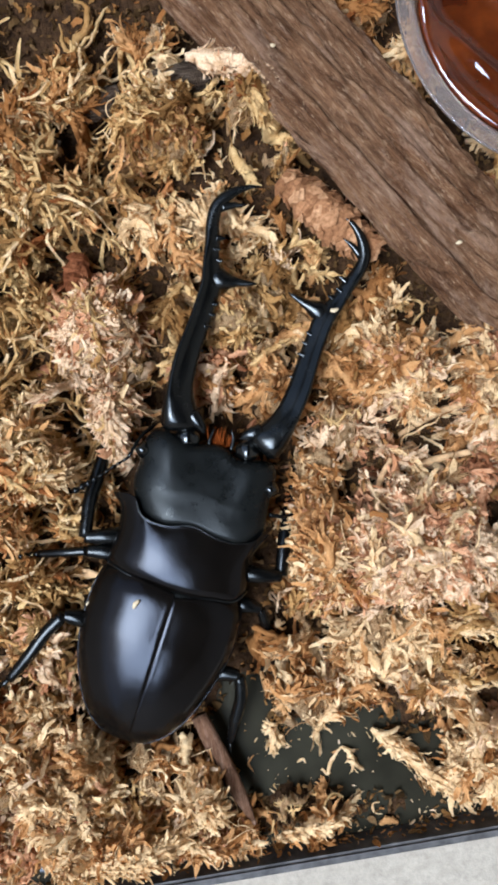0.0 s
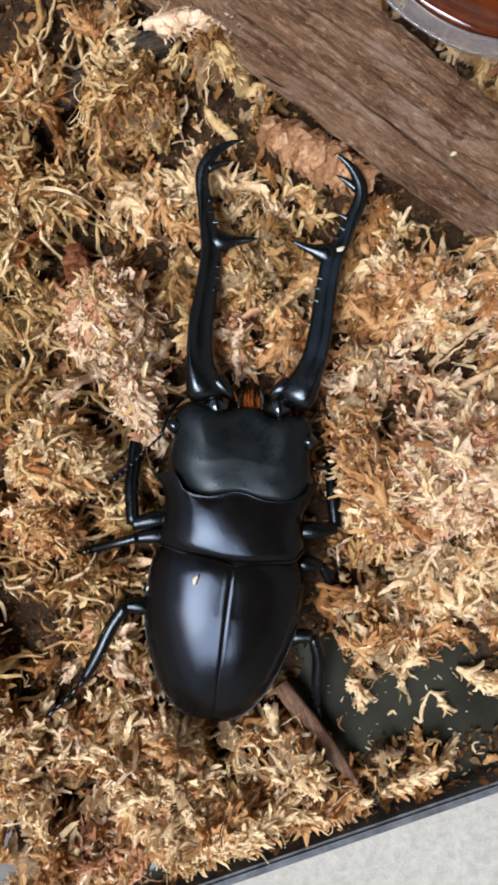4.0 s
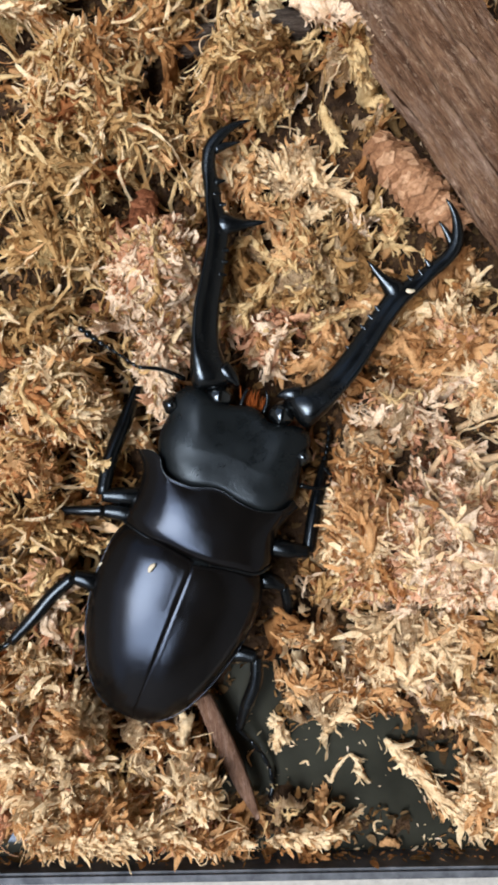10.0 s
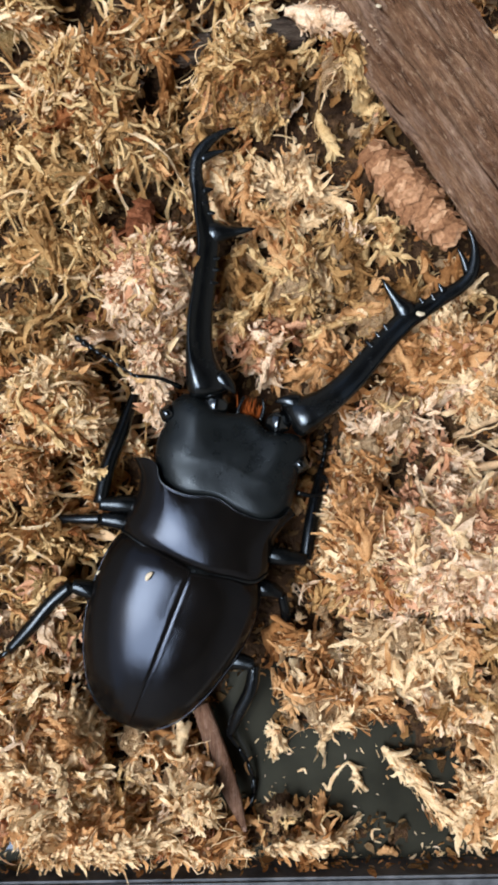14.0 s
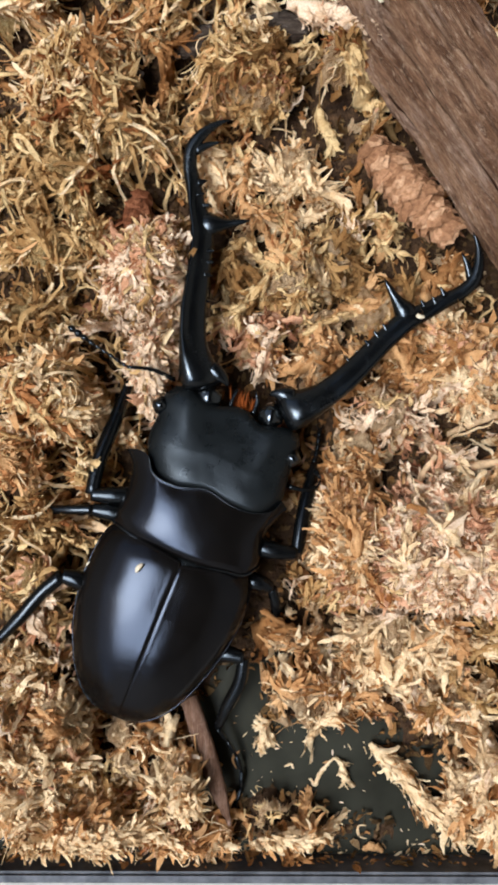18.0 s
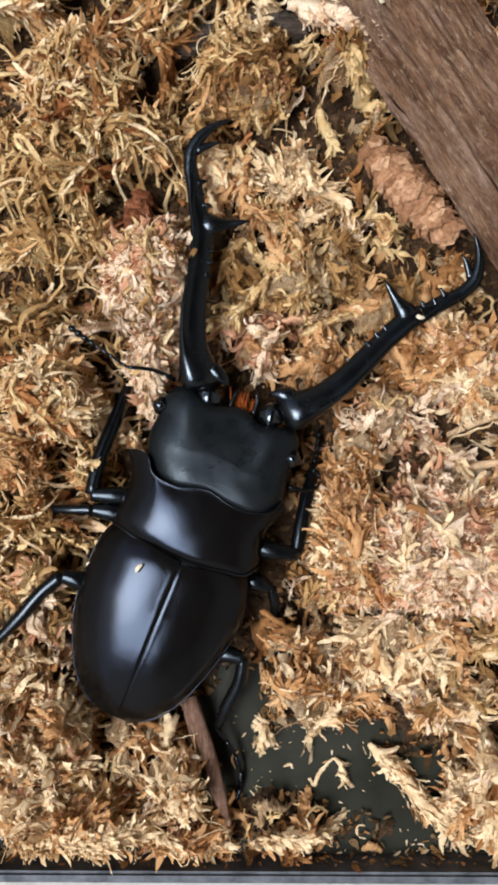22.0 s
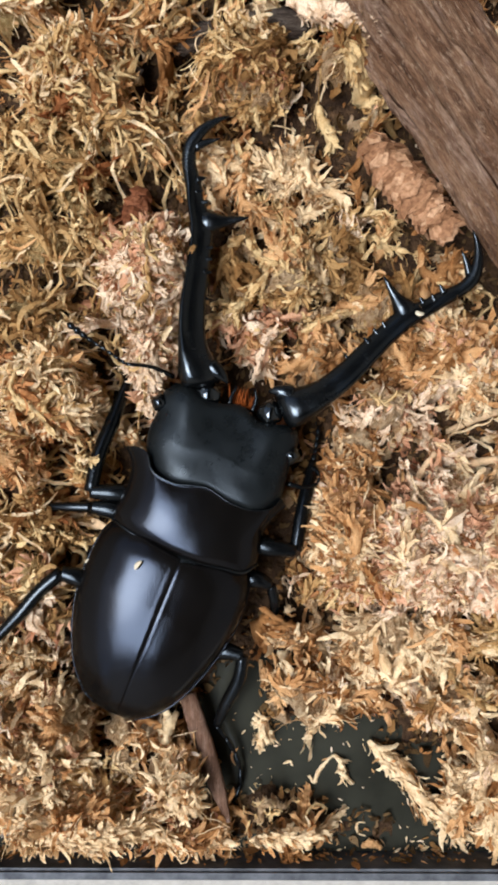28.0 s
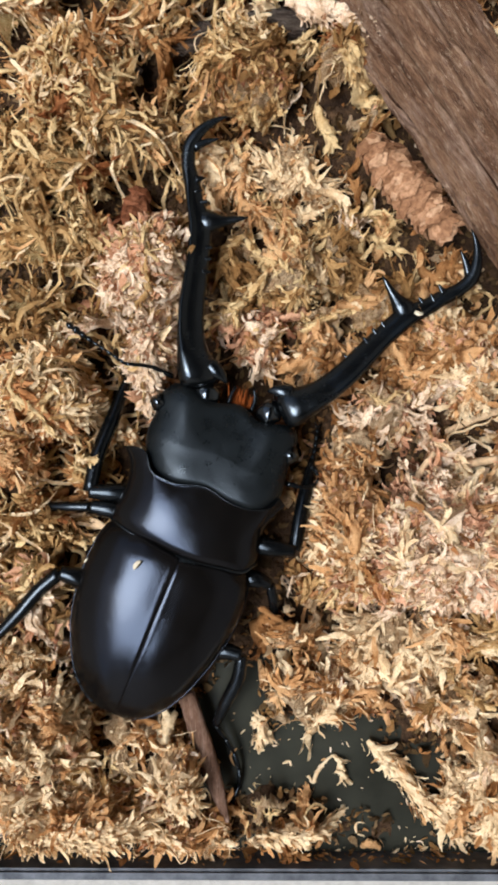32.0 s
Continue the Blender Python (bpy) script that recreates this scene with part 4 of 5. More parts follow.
def build_setting():
    low = GLASS - 0.004
    tagged(box_part("floor", (-40, -40, low - 0.1), (40, 40, low - 0.001), CONCRETE), "pale grey speckled concrete floor", "floor", kind="structure")
    tagged(box_part("pavement", (-0.6, -0.5, low - 0.02), (RIM_X - 0.0035, 0.6, low), STONE), "grey-brown worn paving slab beside the tray", "paving", kind="structure")
    # out of view: added walls and ceiling that leave light only from the left
    tagged(box_part("blocker_east", (1.4, -2.4, low), (1.6, 2.4, 2.4), BLOCKER_GREY), "unseen warm grey wall, added to keep the right side dark", "wall", kind="structure")
    tagged(box_part("blocker_north", (-1.8, 2.4, low), (1.6, 2.6, 2.4), BLOCKER_GREY), "unseen warm grey side wall, added to bound the light", "wall", kind="structure")
    tagged(box_part("blocker_south", (-1.8, -2.6, low), (1.6, -2.4, 2.4), BLOCKER_GREY), "unseen warm grey side wall, added to bound the light", "wall", kind="structure")
    tagged(box_part("blocker_west", (-1.8, -2.4, low), (-1.6, 2.4, 1.15), BLOCKER_GREY), "unseen low warm grey wall, added to cut off low light", "wall", kind="structure")
    tagged(box_part("ceiling", (-0.45, -2.6, 2.4), (1.6, 2.6, 2.5), BLOCKER_DARK), "unseen dark ceiling, added to block light and darken reflections", "ceiling", kind="structure")
    tray = empty("glass_tray", (0.03, 0.04, low), "shallow dark smoked glass tray with a worn rim, filled with moss", "tray")
    box_part("tray_bottom", (RIM_X, RIM_Y, low), (0.20, 0.20, GLASS), TRAY, tray, "dark glossy glass bottom")
    t, top = 0.0022, 0.0
    box_part("rim", (RIM_X - t, RIM_Y - t, low), (0.20, RIM_Y - 0.0002, top), EDGE, tray, "grey worn glass rim", 0.0005)
    box_part("rim", (RIM_X - t, RIM_Y, low), (RIM_X - 0.0002, 0.20, top), EDGE, tray, "grey worn glass rim", 0.0005)
    box_part("rim", (0.2002, RIM_Y - t, low), (0.2022, 0.20, top), EDGE, tray, "grey worn glass rim", 0.0005)
    box_part("rim", (RIM_X - t, 0.2002, low), (0.2022, 0.2022, top), EDGE, tray, "grey worn glass rim", 0.0005)


def build_log():
    """Split weathered branch: a half-round body with lengthwise ridges, cracks and broken ends."""
    a, b = Vector((-0.0078, 0.1135, 0.004)), Vector((0.0575, 0.0195, 0.0035))
    n, sides = 240, 220
    way = (b - a).normalized()
    side = Vector((-way.y, way.x, 0))
    length = (b - a).length
    t, k = np.meshgrid(np.linspace(0, 1, n), np.arange(sides), indexing="ij")
    ang = 2 * math.pi * k / sides
    c, s = np.cos(ang), np.sin(ang)
    k = k * 84 / sides
    w = 0.0097 * (1 + 0.04 * np.sin(5 * t + 1) + 0.03 * lattice(t * 9, c * 0 + (c > 0) * 3, 1, 30)) * np.where(t < 0.94, 1, 1 - 5.0 * (t - 0.94))
    drift = 2.5 * lattice(t * 4, t * 0, 1, 36)
    ridges = 1.7 * 0.00042 * lattice(k * 0.45 + drift, t * 9, 1, 31) + 1.6 * 0.00034 * lattice(k * 0.95 + drift, t * 22, 1, 32) + 1.6 * 0.0002 * lattice(k * 1.9 + drift, t * 60, 1, 33)
    knots = 0.0006 * lattice(k * 0.16, t * 5, 1, 34)
    crack = np.minimum(0, np.abs(lattice(k * 0.33 + drift, t * 5.5, 1, 37)) - 0.09) * 0.011
    h = np.where(s > 0, 0.0072 * np.maximum(s, 0) ** 0.8, 0.006 * s) + ridges + knots + crack * (s > 0.15)
    wind = 0.05 * lattice(t * 7, t * 0, 1, 38) + 0.02 * lattice(t * 25, t * 0, 1, 39)
    for mid, wide, deep, first, last in ((-0.52, 0.035, 0.0026, 0.45, 1.0), (-0.2, 0.022, 0.0012, 0.05, 0.5), (0.25, 0.02, 0.0012, 0.3, 0.85), (0.62, 0.03, 0.0016, 0.0, 0.7)):
        h = h - deep * np.exp(-(((c - mid - wind) / wide) ** 2)) * (s > 0) * np.clip((t - first) * 12, 0, 1) * np.clip((last - t) * 12, 0, 1)
    end = 0.003 * lattice(k * 0.7, k * 0, 1, 35) * np.clip((t - 0.9) * 10, 0, 1)
    x = w * c + 0.0012 * np.sin(3 * t) + ridges * c
    y = (t - 0.5) * length + end
    verts = np.stack([x, y, h], 2).reshape(-1, 3)
    faces = [(i * sides + q, i * sides + (q + 1) % sides, (i + 1) * sides + (q + 1) % sides, (i + 1) * sides + q) for i in range(n - 1) for q in range(sides)]
    faces.append(tuple(range(sides)))
    faces.append(tuple(range((n - 1) * sides, n * sides)))
    branch = new("branch")
    branch.empty_display_size = 0.005
    ob = mesh_part("shaft", verts, faces, BARK)
    ob.parent = branch
    rng = np.random.default_rng(8)
    for px, py, size, pale in ((-0.0030, -0.004, 0.0005, 1), (-0.0080, 0.029, 0.0006, 0), (-0.0075, 0.0305, 0.0004, 0), (0.002, 0.012, 0.0006, 0), (0.005, 0.03, 0.0006, 0), (-0.002, 0.04, 0.0005, 1), (0.006, -0.02, 0.0005, 0)):
        i, q = int(round((py / length + 0.5) * (n - 1))), int(np.argmin(np.abs(x[n // 2, :sides // 2] - px)))
        p = verts[i * sides + q]
        v, f = tube([(p[0] - size, p[1] - size * 0.5, p[2], size * 0.4), (p[0], p[1], p[2] + size * 0.2, size * 0.7), (p[0] + size, p[1] + size * 0.6, p[2], size * 0.3)], 8, 7, 0.5, 0.15, i)
        chip = mesh_part("bark_flake", v, f, PAPER if pale else TWIG)
        chip.parent = branch
    branch.matrix_world = Matrix.Translation((a + b) / 2) @ Matrix(((side.x, way.x, 0, 0), (side.y, way.y, 0, 0), (0, 0, 1, 0), (0, 0, 0, 1)))
    tagged(branch, "thick weathered brown-grey split branch lying on the moss", "branch")


def build_cup():
    base = Vector((0.0705, 0.070, -0.0025))
    cup = empty("jelly_cup", base, "clear plastic cup of glossy red-brown beetle jelly on the moss", "jelly cup")

    def turned(profile, n=48):
        verts, faces = [], []
        for r, z in profile:
            for k in range(n):
                a = 2 * math.pi * k / n
                verts.append(base + Vector((r * math.cos(a), r * math.sin(a), z)))
        for i in range(len(profile) - 1):
            for k in range(n):
                x, y = i * n + k, i * n + (k + 1) % n
                faces.append((x, y, y + n, x + n))
        return verts, faces
    mm = lambda *p: [(a * 1.132 / 1000, b / 1000) for a, b in p]
    v, f = turned(mm((0, 0), (18.5, 0), (19.2, 0.6), (23.6, 13.2), (23.9, 13.6), (24.4, 13.9), (24.8, 13.5), (25.2, 13.9), (25.6, 13.5), (26.0, 13.9), (26.5, 13.8), (26.5, 14.1), (26.0, 14.2), (25.6, 13.8), (25.2, 14.2), (24.8, 13.8), (24.4, 14.2), (23.8, 14.1), (23.5, 13.4), (18.6, 1.2), (0, 0.7)), 96)
    mesh_part("cup", v, f, CUP, cup, "clear ribbed plastic rim")
    rings = [(0, 0.9), (18.3, 1.4), (23.2, 12.8), (22.9, 13.4), (22.3, 13.5), (21.4, 12.9), (20.2, 11.8)] + [(r, 11.2) for r in np.arange(19, 0.5, -0.9)] + [(0, 11.2)]
    v, f = turned(mm(*rings), 96)
    # a skin fold across the eaten surface, and gentle dents
    for p in v:
        if p.z > base.z + 0.010:
            d = (p.x - 0.0601) * 0.737 + (p.y - 0.0549) * 0.676
            p.z += 0.0011 * math.exp(-(d / 0.0011) ** 2) - (0.0012 if d > 0 else 0.0) * min(1.0, abs(d) / 0.002) + 0.0005 * float(lattice(p.x, p.y, 0.009, 61))
    mesh_part("jelly", v, f, JELLY, cup, "red-brown glossy jelly")


def build_cone(name, centre, tip, length, width, label, rows=11, around=8, skin=None):
    """A small dry cone: a core with overlapping pointed scales."""
    way = (tip - centre).normalized()
    side = way.cross(Vector((0, 0, 1))).normalized()
    up = side.cross(way)
    cone = empty(name, centre - Vector((0, 0, width * 0.4)), label, "cone", "cones")
    core = [(*(centre + way * length * (s - 0.5)), max(width * 0.36 * math.sin(math.pi * min(0.96, 0.06 + s * 0.9)) ** 0.6, 0.0003)) for s in (0, 0.15, 0.4, 0.7, 1.0)]
    v, f = tube(core, 14, 10)
    skin = skin or CONE
    mesh_part("core", v, f, skin, cone)
    rng = random.Random(4)
    for i in range(rows):
        s = (i + 0.5) / rows
        r = width * 0.36 * math.sin(math.pi * min(0.96, 0.08 + s * 0.86)) ** 0.6
        for k in range(around):
            a = 2 * math.pi * (k + 0.382 * i) / around + rng.uniform(-0.3, 0.3)
            out = side * math.cos(a) + up * math.sin(a)
            if out.z < -0.55:
                continue
            acr = way.cross(out)
            root = centre + way * length * (s - 0.54 + rng.uniform(-0.3, 0.3) / rows) + out * r * 0.75
            l, w = length / rows * rng.uniform(1.7, 2.6), width * rng.uniform(0.14, 0.27)
            tipd = (way * 0.92 + out * rng.uniform(0.2, 0.7) + acr * rng.uniform(-0.4, 0.4)).normalized()
            pts = [root - acr * w * 0.6, root + acr * w * 0.6, root + tipd * l * 0.6 - acr * w, root + tipd * l * 0.6 + acr * w, root + tipd * l * 0.62 + out * w * 0.35, root + tipd * l, root + tipd * l * 0.3 + out * w * 0.3, root - out * w * 0.3 + tipd * l * 0.5]
            faces = [(0, 6, 4, 2), (6, 1, 3, 4), (2, 4, 5), (4, 3, 5), (0, 2, 7), (2, 5, 7), (5, 3, 7), (3, 1, 7), (1, 0, 7), (0, 1, 6)]
            mesh_part("scale", pts, faces, skin, cone, smooth=False)


def build_bits():
    # the twig that the hind leg pushes
    tip, root = at(403, 1462, -0.001), at(330, 1235, -0.001)
    stick = MOVED["twig"] = empty("twig", root, "smooth brown pointed twig lying behind the beetle", "twig")
    pts = [root, root.lerp(tip, 0.3), root.lerp(tip, 0.7), tip]
    v, f = tube([(*p, r) for p, r in zip(pts, (0.0015, 0.0017, 0.0014, 0.0004))], 20, 12, 0.7, 0.03, 2)
    mesh_part("shaft", v, f, TWIG, stick)
    # flat chips of old wood
    for u, v0, u2, v2, w, z, label in ((295, 85, 375, 62, 0.0024, 0.0, "grey-brown flat wood chip in the moss"), (440, 55, 540, 48, 0.0026, 0.0008, "dark grey weathered wood chip in the moss"), (205, 105, 250, 135, 0.0007, 0.001, "thin red-brown stem in the moss"),
                                       (120, 380, 128, 392, 0.0004, 0, "short brown stem in the moss")):
        a, b = at(u, v0, z), at(u2, v2, z)
        v, f = tube([(*a, w), (*a.lerp(b, 0.5), w * 1.1), (*b, w * 0.8)], 12, 8, 0.35, 0.08, u)
        tagged(mesh_part("wood_chip", v, f, CHIP), label, "wood chip", "wood chips")
    for u, v0, u2, v2, w, label in ((722, 866, 766, 806, 0.00062, "pale tan dry stem lying on the moss"), (798, 832, 900, 812, 0.0007, "straight tan dry stem lying on the moss"), (905, 722, 800, 770, 0.0007, "long tan dry stem across the moss")):
        a, b = at(u, v0, 0.0), at(u2, v2, 0.0)
        high = [float(np.max(ground(p.x + np.array([-0.001, 0, 0.001]), p.y + np.zeros(3)))) + 0.0016 for p in (a, a.lerp(b, 0.5), b)]
        v, f = tube([(p.x, p.y, z, w * k) for p, z, k in zip((a, a.lerp(b, 0.5), b), high, (0.8, 1.0, 0.75))], 16, 9, 0.8, 0.07, u)
        tagged(mesh_part("dry_stem", v, f, TAN), label, "stem", "dry stems")
    build_cone("larch_cone", at(720, 338, 0.0022), at(806, 436, 0.0012), 0.0200, 0.0094, "small tan dry scaly cone lying on the moss", 15, 10)
    build_cone("larch_cone", at(238, 382, -0.0012), at(226, 418, -0.0012), 0.0085, 0.0062, "small reddish-brown dry cone half buried in moss", 6, 7, RED_CONE)
    # long single sprigs that catch the eye: u, v, u2, v2, lift mm, radius mm
    rng = np.random.default_rng(9)
    for u, v0, u2, v2, lift, thick, hue, label in (
            (662, 1335, 828, 1516, 1.5, 2.2, CREAM, "long cream fuzzy moss sprig lying on the open glass"), (440, 1492, 612, 1474, 1.2, 1.1, CREAM, "pale moss sprig along the tray's edge"),
            (790, 1460, 812, 1372, 1.8, 2.3, CREAM, "tan leafy moss sprig beside the glass"), (505, -12, 654, 74, 5.2, 2.4, PINK, "pink-tipped moss sprig lying against the branch"),
            (560, 170, 600, 250, 1.0, 1.6, STRAW, "tan moss sprig beside the cone"), (595, 100, 690, 208, 1.5, 2.1, STRAW, "straw-coloured leafy moss sprig under the branch"),
            (20, 1465, 330, 1432, 1.8, 2.2, CREAM, "long cream moss sprig along the tray's rim"), (250, 590, 275, 725, 2.0, 2.6, PINK, "pinkish roll of moss beside the beetle's head"),
            (560, 1290, 545, 1345, 0.8, 1.2, CREAM, "cream moss tuft hanging over the glass"), (470, 1290, 462, 1345, 0.8, 1.2, CREAM, "cream moss tuft hanging over the glass"),
            (742, 1140, 790, 1190, 2.5, 0.9, CREAM, "pale curled moss flake on the heap"), (300, 1335, 335, 1420, 1.5, 2.4, CREAM, "pale upright moss tuft behind the beetle"),
            (872, 1290, 838, 1400, 1.8, 2.4, CREAM, "cream leafy moss sprig beside the glass"), (862, 1395, 876, 1505, 1.5, 2.0, CREAM, "cream leafy moss sprig by the tray's edge"),
            (735, 480, 860, 540, 1.0, 0.8, STRAW, "straw moss strand beside the jaw"), (598, 1372, 624, 1424, 0.6, 1.0, CREAM, "small curled moss tuft on the dark glass"),
            (1085, 352, 1122, 412, 9.0, 0.8, CREAM, "thin pale moss sprig on the branch"), (1122, 408, 1095, 540, 9.0, 1.1, CREAM, "pale stringy moss sprig over the branch's end"), (1095, 532, 1046, 612, 7.0, 1.5, CREAM, "cream stringy moss over the branch's end"), (1150, 358, 1190, 450, 6.0, 2.2, PINK, "pinkish moss tuft beside the branch")):
        a, b = at(u, v0, lift * 0.001 if lift > 4 else 0), at(u2, v2, lift * 0.001 if lift > 4 else 0)
        m = 9
        p = np.array([tuple(a.lerp(b, k / (m - 1))) for k in range(m)])
        p[:, :2] += rng.normal(0, 0.00035, (m, 2))
        p[:, 2] = (np.maximum(ground(p[:, 0], p[:, 1]), GLASS) if lift < 4 else np.linspace(-0.002, 0.003, m)) + lift * 0.001 + 0.0003 * rng.standard_normal(m)
        one = lambda k: np.array([k])
        pieces = cords(p[None], one(thick * 0.001), one(hue), one(2), rng, int((b - a).length * 1000 * thick * 17) + 24, 0.0015, 0.4)
        tagged(stuff_mesh("moss_sprig", pieces, MOSSES), label, "moss sprig", "single moss sprigs")
    # flat pale flakes beside the legs
    for pts, wide, label in ((((108, 916), (148, 926), (188, 940)), 1.15, "pale dry leaf flake under the beetle's leg"), (((512, 862), (530, 872), (545, 880)), 0.7, "small pale dry flake beside the beetle")):
        low = [float(ground(at(u, w).x, at(u, w).y)) for u, w in pts]
        v, f = tube([(*at(u, w, z + 0.0010), wide * 0.001 * k) for (u, w), z, k in zip(pts, low, (0.3, 1.0, 0.4))], 18, 9, 0.22, 0.12, pts[0][0])
        tagged(mesh_part("leaf_flake", v, f, TAN), label, "leaf flake", "leaf flakes")
    # curls and flakes on the glass
    for pts, wide, mat, label in (
            (((588, 1342), (566, 1366), (552, 1390), (546, 1378)), 0.55, PAPER, "pale curved moss flake on the dark glass"), 
            (((645, 1462), (632, 1462), (632, 1480), (646, 1486)), 0.28, PAPER, "tiny pale curl of moss on the glass"),
            (((638, 1505), (655, 1498), (674, 1508)), 1.3, TAN, "round reddish bark crumb on the glass"), (((500, 1358), (512, 1354), (516, 1362)), 0.4, PAPER, "pale moss crumb on the dark glass"),
            (((612, 1318), (618, 1328)), 0.25, PAPER, "pale moss crumb on the dark glass"), (((640, 1322), (646, 1336)), 0.2, PAPER, "pale moss crumb on the dark glass"), (((420, 1330), (408, 1345), (415, 1362)), 0.3, TAN, "thin tan curl of moss on the glass"),
            (((440, 1400), (455, 1420), (450, 1440)), 0.3, PAPER, "thin pale curl of moss by the rim"), (((830, 1480), (850, 1476), (856, 1492), (842, 1500)), 0.3, PAPER, "pale ring of moss by the rim")):
        z = GLASS + wide * 0.0006
        v, f = tube([(*at(u, w, z), wide * 0.00065 * (1 if 0 < k < len(pts) - 1 else 0.45)) for k, (u, w) in enumerate(pts)], 18, 7, 0.4, 0.3, pts[0][0])
        tagged(mesh_part("moss_curl", v, f, MOSSES[5] if mat is PAPER else MOSSES[4]), label, "moss bit", "moss bits")
    # crumbs on the open glass
    n = 650
    x, y = rng.uniform(-0.05, 0.05, n), np.where(rng.random(n) < 0.6, rng.uniform(-0.0722, -0.0690, n), rng.uniform(-0.0722, -0.048, n))
    ok = bare(x, y) > 0.7
    x, y = x[ok], y[ok]
    n = len(x)
    a = rng.uniform(0, 6.283, n)
    way = np.stack([np.cos(a), np.sin(a), 0.05 * np.ones(n)], 1)
    l = rng.lognormal(-7.35, 0.55, n)
    bt = leaves(np.stack([x, y, np.full(n, GLASS + 0.0001)], 1), way, np.tile((0, 0, 1.0), (n, 1)), l, l * rng.uniform(0.14, 0.36, n), rng.normal(0.1, 0.2, n), rng.uniform(0, 0.3, n))
    # flakes added up the front rim's inner face, imitating debris mirrored in the glass
    q = 260
    wall = np.stack([rng.uniform(-0.055, 0.05, q), RIM_Y + rng.uniform(0.0002, 0.0007, q), rng.uniform(GLASS, -0.0012, q)], 1)
    wl = rng.lognormal(-7.0, 0.5, q)
    a = rng.uniform(0, 6.283, q)
    wb = leaves(wall, np.stack([np.cos(a), 0 * a, np.sin(a)], 1), np.tile((0, 0.95, 0.3), (q, 1)), wl, wl * rng.uniform(0.25, 0.6, q), rng.normal(0.1, 0.2, q), rng.uniform(0, 0.3, q))
    tagged(stuff_mesh("moss_crumbs", [(*bt, rng.choice([4, 5, 5, 8], n)), (*wb, rng.choice([0, 3, 4, 13, 14], q))], MOSSES), "pale moss crumbs scattered on the dark glass, with flakes on the rim imitating reflected debris", "crumbs", kind="stuff")


# ---- the beetle ----
AXIS = radians(19)
FWD, RGT = Vector((math.sin(AXIS), math.cos(AXIS), 0)), Vector((math.cos(AXIS), -math.sin(AXIS), 0))
WAIST = at(305, 1003, 0.006)


def body(a, b, z):
    """A place on the beetle: a forwards and b to its right in grid squares, z in metres."""
    k = GRID * (1 - z / OVER)
    return Vector((WAIST.x, WAIST.y, 0)) + (FWD * a + RGT * b) * k + Vector((0, 0, z))


def shell(sections, n=30, sides=28, half=0, power=0.5, groove=0.0):
    """A domed shell along the body: sections of (a, middle, half width, edge height, rise, drop) in squares and mm; half: -1 left, 1 right, 0 both."""
    s = np.array(sections, float)
    t = np.linspace(0, 1, n)
    t = 0.5 - 0.5 * np.cos(math.pi * t)
    a = s[0, 0] + (s[-1, 0] - s[0, 0]) * t
    order = np.argsort(s[:, 0])
    rows = []
    for k in range(1, 6):
        c = np.interp(a, s[order, 0], s[order, k])
        for _ in range(2):
            c[1:-1] = 0.25 * c[:-2] + 0.5 * c[1:-1] + 0.25 * c[2:]
        rows.append(c)
    mid, wid, edge, rise, drop = rows
    verts, faces = [], []
    for i in range(n):
        for k in range(sides):
            if half == 0:
                th = 2 * math.pi * k / sides
                c, q = math.cos(th), math.sin(th)
            else:
                h = sides // 2
                if k < h:
                    f = 0.0 if k == 0 else 0.006 if k == 1 else (k - 1) / (h - 2)
                    th = 0.5 * math.pi * (1 - f)
                    c, q = math.cos(th), math.sin(th)
                else:
                    th = 0.5 * math.pi * ((k - h) / (sides - h - 1))
                    c, q = math.cos(th), -math.sin(th)
            z = edge[i] + (rise[i] * abs(q) ** (2 * power) if q >= 0 else -drop[i] * abs(q))
            if half and q >= 0 and c < 0.2:
                z -= groove * (1 - c / 0.2) ** 2
            x = (half * max(c, 0.006) if half else c) * wid[i]
            verts.append(body(a[i], mid[i] + x, z * 0.001))
    for i in range(n - 1):
        for k in range(sides):
            p, q = i * sides + k, i * sides + (k + 1) % sides
            faces.append((p, q, q + sides, p + sides))
    faces.append(tuple(range(sides)))
    faces.append(tuple(range((n - 1) * sides, n * sides)))
    return verts, faces


def patch(front, rear, left, right, height, n=44, m=36, floor=3.0, ease=1.0):
    """A domed plate between four edges on the plan: height(s, t) in mm, s from left to right, t from front to rear."""
    f, r = spline([(*p, 0) for p in front], n), spline([(*p, 0) for p in rear], n)
    l, g = spline([(*p, 0) for p in left], m), spline([(*p, 0) for p in right], m)
    verts = []
    for layer in (0, 1):
        for i in range(n):
            p = i / (n - 1)
            for j in range(m):
                t = j / (m - 1)
                h = (1 - t) ** ease
                c = h * f[i] + (1 - h) * r[i] + (1 - p) * l[j] + p * g[j] - ((1 - p) * (h * f[0] + (1 - h) * r[0]) + p * (h * f[-1] + (1 - h) * r[-1]))
                z = height(p, t)
                z = z if layer == 0 else min(z - 0.25, floor)
                verts.append(at(c[0], c[1], z * 0.001))
    return verts, two_sided(n, m)


def two_sided(n, m):
    """The faces of an upper and a lower grid of n times m points, closed round the rim."""
    faces, k = [], n * m
    for i in range(n - 1):
        for j in range(m - 1):
            p = i * m + j
            faces.append((p, p + 1, p + m + 1, p + m))
            faces.append((k + p, k + p + m, k + p + m + 1, k + p + 1))
    for i in range(n - 1):
        for p in (i * m, i * m + m - 1):
            faces.append((p, p + m, k + p + m, k + p))
    for j in range(m - 1):
        for p in (j, (n - 1) * m + j):
            faces.append((p, p + 1, k + p + 1, k + p))
    return faces


